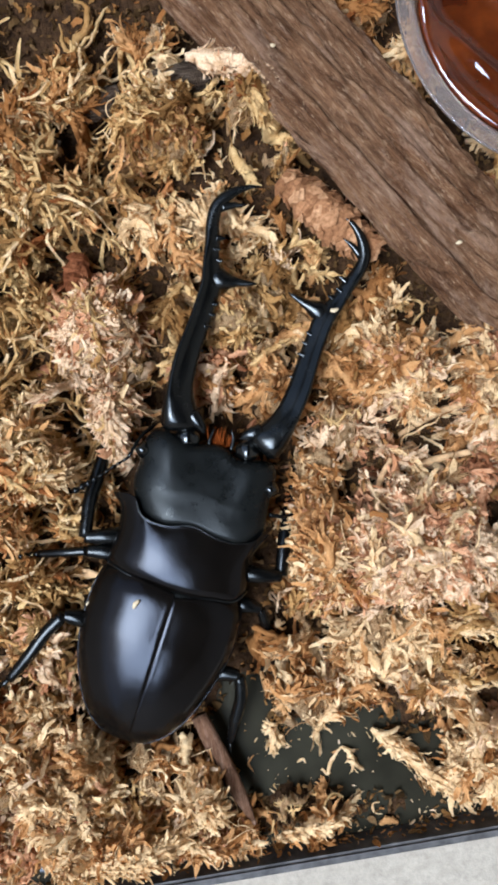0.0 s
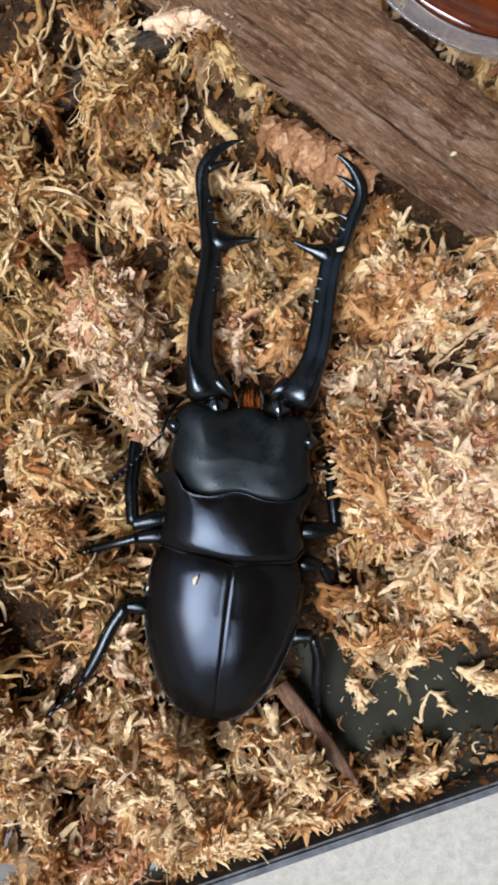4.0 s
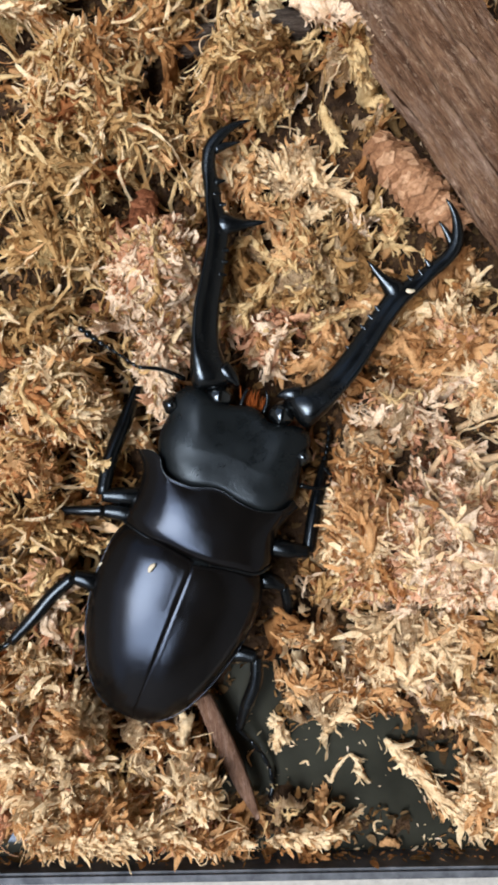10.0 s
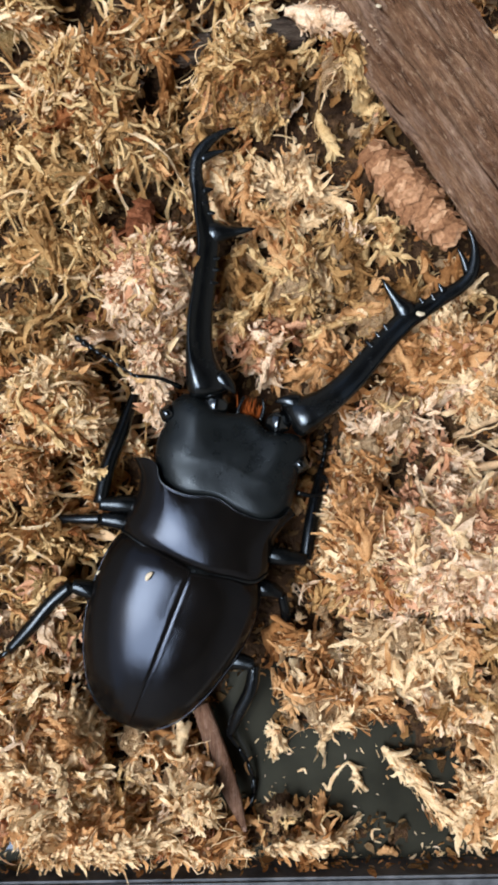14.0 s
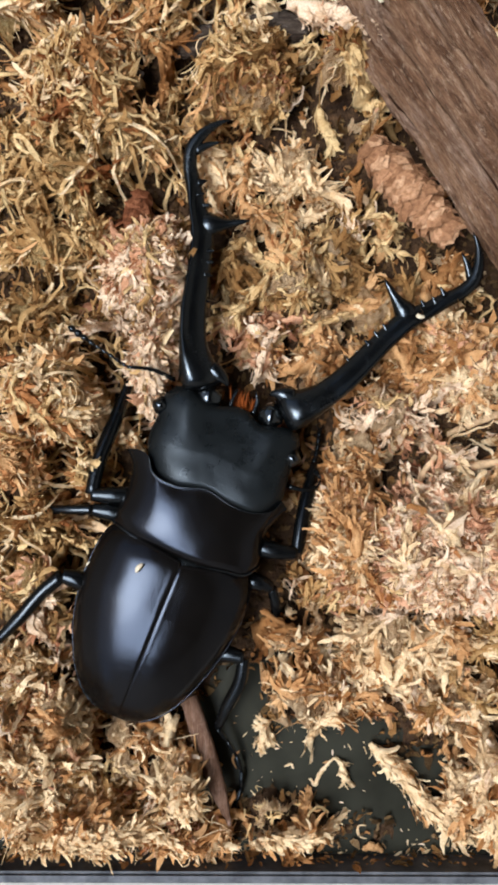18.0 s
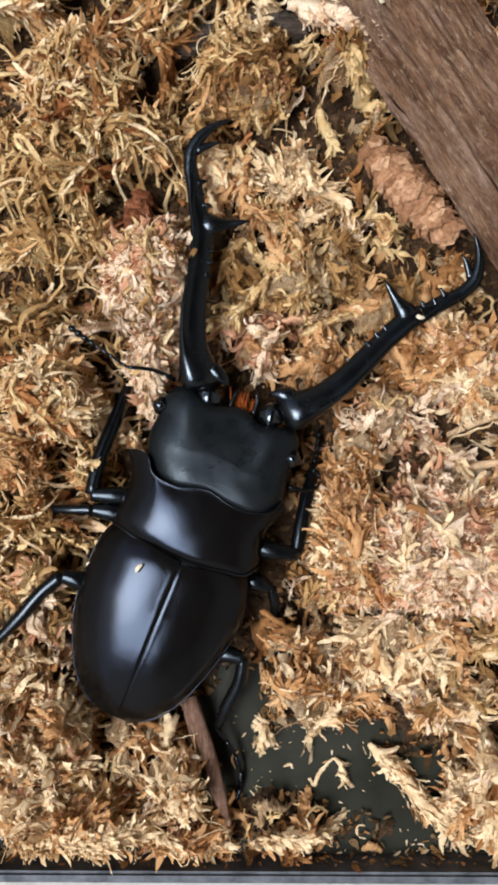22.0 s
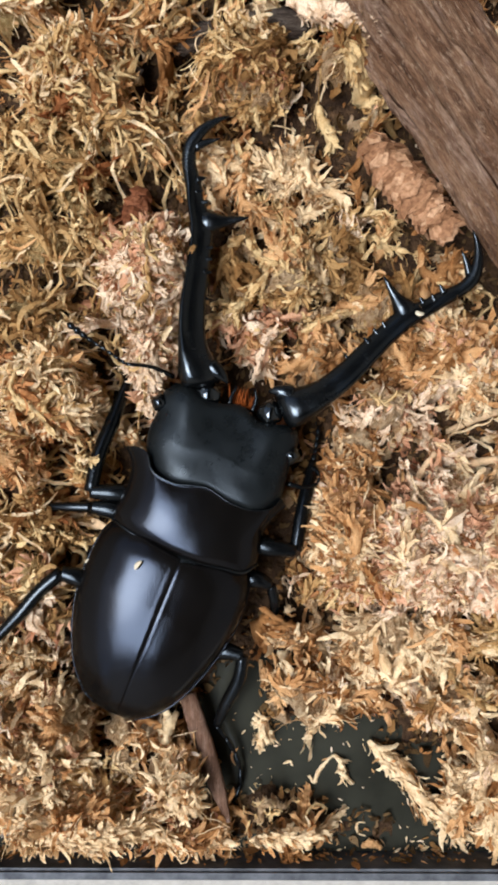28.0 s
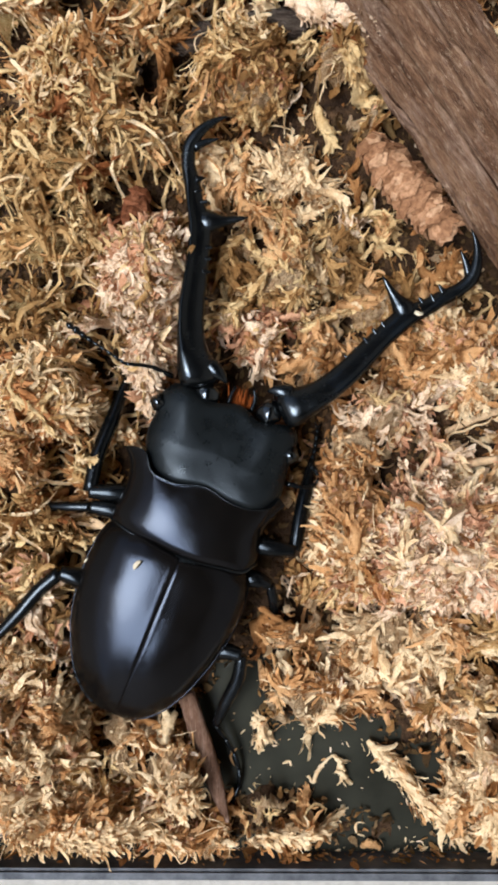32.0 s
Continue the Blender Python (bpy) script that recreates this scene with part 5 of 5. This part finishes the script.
SEAM, TAIL = Vector((316, 1000)), Vector((203, 1271))     # the seam between the wing cases
SEAM_WAY = (TAIL - SEAM).normalized()
CASE_LEFT = [(-34, 118), (-20, 137), (10, 148), (50, 152), (96, 151), (152, 141), (205, 121), (240, 102), (266, 80), (284, 56), (291, 38), (294, 16)]
CASE_RIGHT = [(-34, 114), (-24, 124), (14, 135), (60, 138), (116, 131), (169, 117), (221, 97), (258, 74), (280, 50), (290, 32), (294, 16)]


def case_point(side, along, c, table, lift=0.0):
    """A place on a wing case: c from 0 at the seam to 1 at the outer rim."""
    w = np.interp(along, *zip(*table))
    n = Vector((-SEAM_WAY.y, SEAM_WAY.x)) * -side
    p = SEAM + SEAM_WAY * along + n * (w * c)
    tail = max(0.0, (along - 100) / 195)
    rise = 5.3 * max(0.0, 1 - tail ** 2.4) ** 0.6 * (1 - 0.16 * max(0.0, (40 - along) / 74) ** 2)
    z = 4.2 - 1.2 * tail + rise * max(0.0, 1 - c ** 2.5) ** 0.58
    z += -0.07 * math.exp(-(c / 0.015) ** 2) + 0.03 * math.exp(-((c - 0.05) / 0.02) ** 2) - 0.9 * max(0.0, (24 - along) / 50) ** 2
    return at(p.x, p.y, (z + lift) * 0.001)


def wing_case(side, table):
    n, m = 56, 40
    table = smooth_table(table)
    verts = []
    for layer in (0, 1):
        for i in range(n):
            t = i / (n - 1)
            t = 1 - (1 - t) ** 1.7
            for j in range(m):
                f = j / (m - 1)
                c = 0.001 + 0.999 * math.sin(0.5 * math.pi * f ** 1.35)
                front = 2 - 34 * c if side > 0 else -4 - 24 * c
                p = case_point(side, front + (294 - front) * t, c, table)
                verts.append(p if layer == 0 else Vector((p.x, p.y, min(p.z - 0.0004, 0.0028))))
    return verts, two_sided(n, m)


def smooth_table(table):
    c = spline([(a, w, 0) for a, w in table], 60)
    return [(a, max(w, 0.5)) for a, w, _ in c]


HORN_FORM = ((-1, -0.05), (-0.96, 0.42), (-0.82, 0.78), (-0.66, 0.80), (-0.46, 0.62), (-0.1, 0.56), (0.3, 0.46), (0.7, 0.30), (0.94, 0.12), (1, -0.1), (0.8, -0.5), (0.3, -0.75), (-0.4, -0.75), (-0.85, -0.5))


def horn(points, n=70):
    """A jaw's shaft along (x, y, z, half width): a flat top with a raised outer ridge, rounder towards the tip."""
    c = spline(points, n)
    tan = np.gradient(c[:, :2], axis=0)
    tan /= np.linalg.norm(tan, axis=1)[:, None]
    verts, k = [], len(HORN_FORM)
    flip = 1 if points[5][0] < 0 else -1
    for i in range(n):
        side = np.array([tan[i, 1], -tan[i, 0]]) * flip
        near_tip = max(min(1.0, max(0.0, (i / n - 0.62) / 0.2)), 1 - min(1.0, i / n / 0.2))
        for j, (x, z) in enumerate(HORN_FORM):
            a = math.pi - 2 * math.pi * j / k
            x, z = x * (1 - near_tip) + math.cos(a) * near_tip, z * (1 - near_tip) + 0.8 * math.sin(a) * near_tip
            w = max(c[i, 3], 2e-5)
            verts.append((c[i, 0] + side[0] * x * w, c[i, 1] + side[1] * x * w, c[i, 2] + z * min(w, 0.0026)))
    faces = [(i * k + j, i * k + (j + 1) % k, (i + 1) * k + (j + 1) % k, (i + 1) * k + j) for i in range(n - 1) for j in range(k)]
    return verts, faces + [tuple(range(k)), tuple(range((n - 1) * k, n * k))]


def mandible(sign, reach):
    """Antler-like jaw in its own axes: base at the origin, tip along y, teeth inwards (towards x > 0 for the left one)."""
    curve = [  # x, y, half width, z mm
        (2, -9, 26, -1.7), (1, -5, 34, -0.9), (-2, 4, 38, -0.25), (-8, 17, 37, 0.15), (-14, 38, 32, 0.2), (-20, 74, 25, 0.0), (-20, 127, 23, -0.4), (-14, 179, 21.5, -1.1), (-8, 231, 20, -1.7), (-6, 279, 20, -1.9),
        (-14, 315, 16, -1.9), (-19, 352, 15, -1.9), (-26, 388, 13, -1.7), (-24, 415, 12.5, -1.5), (-10, 436, 11, -1.3), (8, 451, 8, -1.1), (29, 461, 4.5, -0.9), (46, 465, 1, -0.7)]
    g = GRID * 0.96 * reach

    def p(x, y, z, w):
        return (sign * x * g, y * g, z * 0.001, w * g)
    main = horn([p(x, y, z, w) for x, y, w, z in curve])
    teeth = [[(-14, 287, -2.6, 14), (-2, 286, -2.4, 22), (12, 284, -2.15, 22), (26, 284, -1.95, 14), (42, 285, -1.8, 9), (60, 287, -1.6, 6), (80, 289, -1.3, 1)],
             [(-16, 414, -1.4, 9), (8, 423, -1.2, 5.5), (29, 427, -0.9, 1)], [(-12, 357, -1.4, 8), (5, 359, -1.1, 1)], [(-4, 318, -1.7, 6), (8, 317, -1.4, 2)], [(2, 236, -1.5, 7), (16, 236, -1.2, 2)], [(2, 216, -1.3, 6), (15, 215, -1.1, 2)], [(-14, 336, -1.5, 6), (0, 337, -1.2, 1)],
             [(0, 193, -1.0, 8), (14, 191, -0.9, 1)], [(-4, 170, -0.9, 5), (8, 168, -0.8, 1)], [(-4, 147, -0.7, 6), (9, 144, -0.6, 1)], [(12, 26, 0.5, 16), (26, 14, 0.7, 13), (36, 4, 0.6, 8), (42, -6, 0.4, 2)]]
    return joined(main, *[tube([p(*q) for q in tooth], 9, 9, 0.7) for tooth in teeth])


def limb(points, width, sides=8, flat=0.8, n=16):
    return tube([(*at(u, v, z * 0.001), w * 0.001) for (u, v, z), w in zip(points, width)], n, sides, flat)


def build_leg(beetle, name, thigh, w1, shin, w2, foot):
    """A leg: thigh, with shin and foot under it."""
    v, f = limb(thigh, w1)
    leg = mesh_part(name, v, f, LIMB, beetle, "glossy black jointed leg")
    v, f = limb(shin, w2)
    spikes = [tube([(*at(*shin[2][:2], shin[2][2] * 0.001), 0.0004), (*(at(*shin[2][:2], shin[2][2] * 0.001) + Vector((0.0012, 0.0003, 0))), 0.00005)], 4, 5)]
    v, f = joined((v, f), *spikes)
    tib = mesh_part("shin", v, f, LIMB, leg)
    pts = spline([at(u, w, z * 0.001) for u, w, z in foot], 6)
    pieces = [tube([(*pts[i], 0.00032), (*(0.35 * pts[i] + 0.65 * pts[i + 1]), 0.00048), (*pts[i + 1], 0.00024)], 7, 7) for i in range(5)]
    for hook in (-1, 1):
        d = Vector(pts[5] - pts[4]).normalized()
        s = Vector((-d.y, d.x, 0)) * hook
        e = Vector(pts[5])
        pieces.append(tube([(*e, 0.00016), (*(e + d * 0.0008 + s * 0.0006), 0.00013), (*(e + d * 0.0014 + s * 0.0004 - Vector((0, 0, 0.0003))), 0.00004)], 6, 5))
    v, f = joined(*pieces)
    foot_ob = mesh_part("foot", v, f, LIMB, leg)
    MOVED[name] = leg
    MOVED[name + " shin"], MOVED[name + " foot"] = tib, foot_ob


def build_beetle():
    base = Vector((WAIST.x, WAIST.y, -0.004))
    beetle = empty("stag_beetle", base, "large glossy black stag beetle with long toothed antler jaws", "beetle")
    MOVED["beetle"] = beetle
    for side, name, table in ((-1, "left_wing_case", CASE_LEFT), (1, "right_wing_case", CASE_RIGHT)):
        v, f = wing_case(side, table)
        case = mesh_part(name, v, f, SHELL, beetle, "satin black domed wing case")
        rim = [(*case_point(side, a, 1.0, smooth_table(table), -0.15), 0.00018) for a in np.linspace(-24, 290, 26)]
        v, f = tube(rim, 70, 8)
        mesh_part("rim", v, f, SHELL, case, "thin raised outer rim")
    v, f = patch([(300, 985), (326, 992), (352, 1003)], [(306, 1040), (309, 1042), (313, 1042)], [(300, 985), (303, 1015), (306, 1040)], [(352, 1003), (331, 1020), (313, 1042)], lambda p, t: 8.35 + 0.75 * t ** 0.7 - 0.15 * (2 * p - 1) ** 2, 12, 12, 7.0)
    mesh_part("scutellum", v, f, HEAD, beetle)
    v, f = shell([(60, 0, 60, 2, 3, 3), (0, 0, 112, 2, 2, 5), (-120, -8, 108, 1.8, 2, 5), (-230, -12, 70, 1.6, 1.5, 3), (-262, -12, 20, 1.5, 0.5, 0.5)], 20, 20)
    mesh_part("abdomen", v, f, LIMB, beetle)
    # the shield between head and wing cases, with a spine at each front corner
    front = [(219, 795), (244, 797), (260, 808), (266, 836), (302, 859), (364, 868), (410, 897), (448, 908), (484, 902), (495, 888), (505, 902)]
    rear = [(197, 924), (234, 950), (270, 968), (308, 988), (343, 1001), (388, 1010), (434, 1017), (454, 1003)]
    left = [(219, 795), (229, 820), (227, 848), (215, 880), (202, 905), (197, 924)]
    right = [(505, 902), (485, 922), (468, 944), (461, 970), (457, 988), (454, 1003)]

    def shield(p, t):
        q = 2 * p - 1
        z = 4.4 + 4.4 * max(0.0, 1 - abs(q) ** 2.5) ** 0.55 * (0.84 + 0.24 * math.sin(math.pi * (0.08 + 0.78 * t)))
        return z - 0.5 * max(0.0, (t - 0.86) / 0.14) ** 2 + 0.12 * math.exp(-(t / 0.03) ** 2) 
    v, f = patch(front, rear, left, right, shield, 60, 44, 3.0, 1.9)
    mesh_part("pronotum", v, f, SHELL, beetle, "satin black shield with pointed front corners")
    lip = spline([(*q, 0) for q in rear], 40)
    v, f = tube([(*at(c[0], c[1] + 1, (shield(i / 39, 1.0) + 0.08) * 0.001), 0.00028) for i, c in enumerate(lip)], 90, 8)
    mesh_part("pronotum_margin", v, f, HORN, beetle, "thin raised shiny rear margin")
    lip = spline([(*q, 0) for q in front[2:-1]], 40)
    v, f = tube([(*at(c[0], c[1] + 1, (shield((2 + i / 39 * 7) / 10, 0.0) + 0.02) * 0.001), 0.00016) for i, c in enumerate(lip)], 90, 6)
    mesh_part("front_margin", v, f, HORN, beetle, "thin front margin of the shield")
    # the head, rounded behind, with a hollow for each jaw in front
    front = [(309, 684), (328, 685), (344, 696), (368, 715), (396, 720), (418, 721), (440, 733), (454, 750), (480, 756), (506, 759), (524, 768)]
    rear = [(270, 846), (303, 869), (364, 879), (410, 907), (448, 918), (494, 894)]
    left = [(309, 684), (288, 700), (276, 735), (264, 760), (258, 785), (260, 815), (270, 846)]
    right = [(524, 768), (527, 785), (517, 812), (509, 840), (502, 868), (494, 894)]

    def brow(p, t):
        q = 2 * p - 1
        z = 4.9 + 3.7 * max(0.0, 1 - abs(q) ** 3.4) ** 0.5 * (0.66 + 0.34 * min(1.0, t / 0.55) ** 0.8)
        z += -1.1 * math.exp(-(q / 0.40) ** 2 - ((t - 0.10) / 0.34) ** 2) + 0.32 * math.exp(-((abs(q) - 0.66 + 0.25 * t) / 0.17) ** 2 - ((t - 0.2) / 0.25) ** 2)
        z += 0.22 * math.exp(-((abs(q) - 0.46) / 0.25) ** 2 - ((t - 0.80) / 0.12) ** 2) - 1.5 * max(0.0, (t - 0.88) / 0.12) ** 1.5
        return z - 0.9 * max(0.0, 1 - t / 0.10) ** 2
    v, f = patch(front, rear, left, right, brow, 64, 50)
    head = mesh_part("head", v, f, HEAD, beetle, "broad matt black head")
    for u, w in ((281, 718), (514, 812)):
        c = at(u, w, 0.0056)
        v, f = tube([(c.x - 0.0005, c.y - 0.0014, c.z, 0.0004), (*c, 0.0015), (c.x + 0.0005, c.y + 0.0014, c.z, 0.0004)], 11, 12)
        mesh_part("eye", v, f, SOCKET, head, "small glossy black eye")
    for u, w, r in ((366, 703, 1.9), (476, 737, 2.2)):
        c = at(u, w, 0.0052)
        v, f = tube([(c.x - 0.0020, c.y + 0.0003, c.z, 0.0008), (c.x, c.y, c.z, r * 0.001), (c.x + 0.0020, c.y - 0.0006, c.z, 0.0008)], 12, 14, 0.75, 0.05, 3)
        mesh_part("jaw_joint", v, f, SOCKET, head, "shiny jaw socket")
    wild = random.Random(6)
    for k in range(34):
        u = 404 + 1.2 * k
        root, tip = at(u, 718 + 0.3 * (u - 402), 0.0036), at(u + 6 + wild.uniform(-14, 14), 694 + 0.25 * (u - 402) + wild.uniform(-12, 12), 0.0030 + wild.uniform(-0.0008, 0.0005))
        v, f = tube([(*root, 0.00016), (*root.lerp(tip, 0.6), 0.00012), (*tip, 0.00003)], 6, 4)
        mesh_part("mouth_hair", v, f, BRUSH, head, "orange mouth hair")
    for points in (((444, 735), (452, 712), (450, 694)), ((404, 722), (410, 704), (418, 690))):
        v, f = tube([(*at(u, w, 0.0046), r) for (u, w), r in zip(points, (0.0004, 0.00033, 0.00025))], 8, 6)
        mesh_part("palp", v, f, LIMB, head)
    # jaws
    for sign, name, u, w, turn in ((1, "left_mandible", 359, 679, 0.1), (-1, "right_mandible", 503, 728, -52.0)):
        v, f = mandible(sign, 1.0 if sign > 0 else 0.975)
        jaw = mesh_part(name, v, f, HORN, None, "long polished black jaw with inward teeth")
        jaw.parent = beetle
        hinge = at(u, w, 0.0064) - base
        jaw.matrix_basis = Matrix.Translation(hinge) @ pose(0, 0, 0, 0, 0, turn)
        MOVED[name] = jaw
        JAWS[name] = (hinge, turn)
    v, f = joined(tube([(-0.0006, 0, 0, 0.0003), (0, 0, 0.0001, 0.0004), (0.0007, 0.0004, 0, 0.0002)], 6, 6, 0.4))
    speck = mesh_part("flake", v, f, PAPER, MOVED["right_mandible"], "tiny pale moss flake")
    speck.matrix_parent_inverse = Matrix()
    speck.matrix_basis = pose(0.0013, 0.0262, -0.0004, 0, 0, 20)
    for u, v0, z in ((242, 1005, 0.0098), (152, 998, 0.0080)):
        c = at(u, v0, z)
        s = 1 if u > 200 else 0.5
        v, f = tube([(c.x - 0.0004 * s, c.y - 0.0008 * s, z, 0.0002 * s), (c.x, c.y, z + 0.0001, 0.0004 * s), (c.x + 0.0006 * s, c.y + 0.0005 * s, z, 0.0002 * s)], 7, 6, 0.4)
        mesh_part("flake", v, f, PAPER, beetle, "tiny pale moss flake")
    build_leg(beetle, "left_front_leg", [(235, 880, 3), (200, 878, 3.5), (158, 876, 3.5)], [1.6, 1.5, 1.1],
              [(158, 876, 3.5), (172, 815, 2.5), (200, 745, 1), (228, 670, -1)], [1.15, 1.25, 1.25, 0.6], [(228, 670, -1), (235, 640, -2), (240, 610, -3)])
    build_leg(beetle, "left_middle_leg", [(230, 915, 2.5), (195, 908, 3), (160, 903, 3)], [1.5, 1.5, 1.1],
              [(160, 903, 3), (120, 903, 2.5), (70, 903, 1)], [0.9, 0.8, 0.7], [(70, 903, 1), (45, 904, 0.5), (22, 908, 0)])
    build_leg(beetle, "left_hind_leg", [(170, 1045, 2.5), (140, 1030, 4), (106, 1020, 4.5)], [1.6, 1.7, 1.2],
              [(106, 1020, 4.5), (70, 1050, 4.3), (35, 1090, 4), (-8, 1135, 3.5)], [1.1, 1.15, 1.15, 0.8], [(-8, 1135, 3.5), (-45, 1160, 3), (-95, 1185, 2.5)])
    build_leg(beetle, "right_front_leg", [(440, 965, 3), (480, 975, 3.5), (522, 980, 3)], [1.6, 1.5, 1.1],
              [(522, 980, 2.6), (530, 930, 2), (540, 880, 0.8), (552, 820, -1.4)], [1.1, 1.2, 1.2, 0.6], [(552, 820, -1.4), (557, 800, -2.2), (560, 780, -3), (562, 762, -3.8)])
    build_leg(beetle, "right_middle_leg", [(420, 1030, 2), (455, 1032, 2.5), (478, 1042, 2)], [1.4, 1.4, 1.0],
              [(478, 1042, 2), (485, 1075, 0.5), (480, 1110, -1.5)], [0.9, 0.9, 0.6], [(480, 1110, -1.5), (484, 1130, -2.5), (482, 1145, -3.5)])
    build_leg(beetle, "right_hind_leg", [(360, 1165, 1), (395, 1158, 2), (428, 1166, 2.5)], [1.4, 1.5, 1.1],
              [(428, 1166, 2.5), (422, 1205, 1.5), (400, 1250, 0), (381, 1290, -1.5)], [1.0, 1.15, 1.1, 0.7], [(381, 1290, -1.5), (402, 1318, -2.6), (420, 1352, -3.6), (425, 1392, -4.4), (412, 1424, -4.8)])
    # feelers
    for name, stalk, club in (("left_antenna", [(305, 672, 5.5), (265, 655, 8.2), (222, 650, 9.2)], [(222, 650, 9.2), (190, 628, 9.2), (155, 605, 9), (118, 578, 8.6)]),
                              ("right_antenna", [(508, 862, 3.5), (540, 868, 3.2), (560, 862, 2.6)], [(560, 862, 2.6), (563, 845, 2.4), (552, 832, 2.2)])):
        v, f = limb(stalk, [0.45, 0.32, 0.3], 7, 1, 12)
        pts = spline([at(u, w, z * 0.001) for u, w, z in club], 10)
        r = [0.00028] * 5 + [0.0004, 0.00052, 0.0006, 0.00055]
        beads = [tube([(*pts[i], r[i] * 0.6), (*(0.4 * pts[i] + 0.6 * pts[i + 1]), r[i]), (*pts[i + 1], r[i] * 0.5)], 6, 6) for i in range(9)]
        v, f = joined((v, f), *beads)
        MOVED[name] = mesh_part(name, v, f, LIMB, beetle, "thin black elbowed feeler with a beaded club")


MOVED, JAWS = {}, {}
build_setting()
build_moss()
build_clumps()
build_log()
build_cup()
build_beetle()
build_bits()


def motions():
    beetle = MOVED["beetle"]
    base = beetle.location.copy()
    # the whole beetle turns slowly to its left
    pivot = at(242, 1005, 0.0) - Vector((base.x, base.y, 0))
    rows = []
    for t, turn, dx, dy in ((0, -4.6, 0.5, 1.0), (3.5, -4.6, 0.5, 1.0), (5.5, -5.3, 0.32, 0.85), (6.5, -5.0, 0.45, 0.9), (7.5, -4.8, 0.6, 0.9), (8.0, -3.3, 0.0, 0.5), (8.5, -2.1, -0.05, 0.1), (9.0, -0.9, 0, -0.1), (9.5, -0.6, -0.05, -0.1), (10.0, -0.4, -0.1, -0.05), (12.0, -0.3, 0, -0.05), (14.5, -0.2, 0.03, -0.05), (16.5, 0, 0, 0), (32.0, 0, 0, 0)):
        rows.append((t, Matrix.Translation(base + Vector((dx, dy, 0)) * 0.001) @ Matrix.Translation(pivot) @ pose(0, 0, 0, 0, 0, turn) @ Matrix.Translation(-pivot)))
    walk(beetle, rows)
    for name, keys in (("left_mandible", ((0, -16.8), (3.5, -16.8), (5.5, -17.2), (7.5, -17.2), (8, -13.2), (8.5, -11.8), (9, -9.3), (9.5, -4.2), (10, -2.8), (10.5, -1.8), (11, -1.5), (12, -1.3), (13, -0.8), (14.5, -0.5), (16.5, 0), (32, 0))),
                       ("right_mandible", ((0, 22), (3.5, 22), (5.5, 21), (7.5, 20.3), (8, 17.5), (8.5, 16.4), (9, 15.9), (9.5, 12.4), (10, 10.4), (10.5, 8.9), (11, 8), (11.5, 6.8), (12, 4.6), (13, 3.8), (14, 3), (14.5, 2.6), (16.5, 0.5), (18, 0), (32, 0)))):
        hinge, turn = JAWS[name]
        walk(MOVED[name], [(t, Matrix.Translation(hinge) @ pose(0, 0, 0, 0, 0, turn + k)) for t, k in keys])

    # the hind leg kicks the twig and drags it back
    twig = MOVED["twig"]
    at_root = Matrix.Translation(twig.location.copy())
    walk(twig, [(t, at_root @ pose(0, 0, 0, 0, 0, k)) for t, k in ((0, 0), (7.4, 0), (7.8, 15), (8, 19), (8.5, 16), (9, 12.6), (9.5, 10), (10, 5.4), (10.5, 3.2), (11, 1.7), (12, 1.2), (16.5, 0), (32, 0))])

    def about(u, v, z, turn, lift=0.0):
        p = Matrix.Translation(at(u, v, z))
        return Matrix.Translation((0, 0, lift)) @ p @ pose(0, 0, 0, 0, 0, turn) @ p.inverted()
    kicks = ((0, 8), (7.2, 10), (7.5, 16), (7.8, 32), (8, 37), (8.5, 25), (9, 14), (10, 6), (11, 2), (12, 0), (32, 0))
    walk(MOVED["right_hind_leg shin"], [(t, about(428, 1166, 0.0025, k)) for t, k in kicks])
    trail = ((0, -40), (7.2, -40), (7.5, -5), (7.8, 25), (8, 33), (8.5, 28), (9, 20), (10, 9), (11, 3), (12, 0), (32, 0))
    walk(MOVED["right_hind_leg foot"], [(t, about(428, 1166, 0.0025, np.interp(t, *zip(*kicks))) @ about(381, 1290, -0.0015, k - np.interp(t, *zip(*kicks)))) for t, k in trail])
    # the left feeler unfolds
    walk(MOVED["left_antenna"], [(t, about(305, 672, 0.005, k, z)) for t, k, z in ((0, 62, -0.003), (6.0, 62, -0.003), (6.5, 40, -0.002), (7.0, -14, 0), (7.5, -6, 0), (8.2, 0, 0), (32, 0, 0))])


motions()
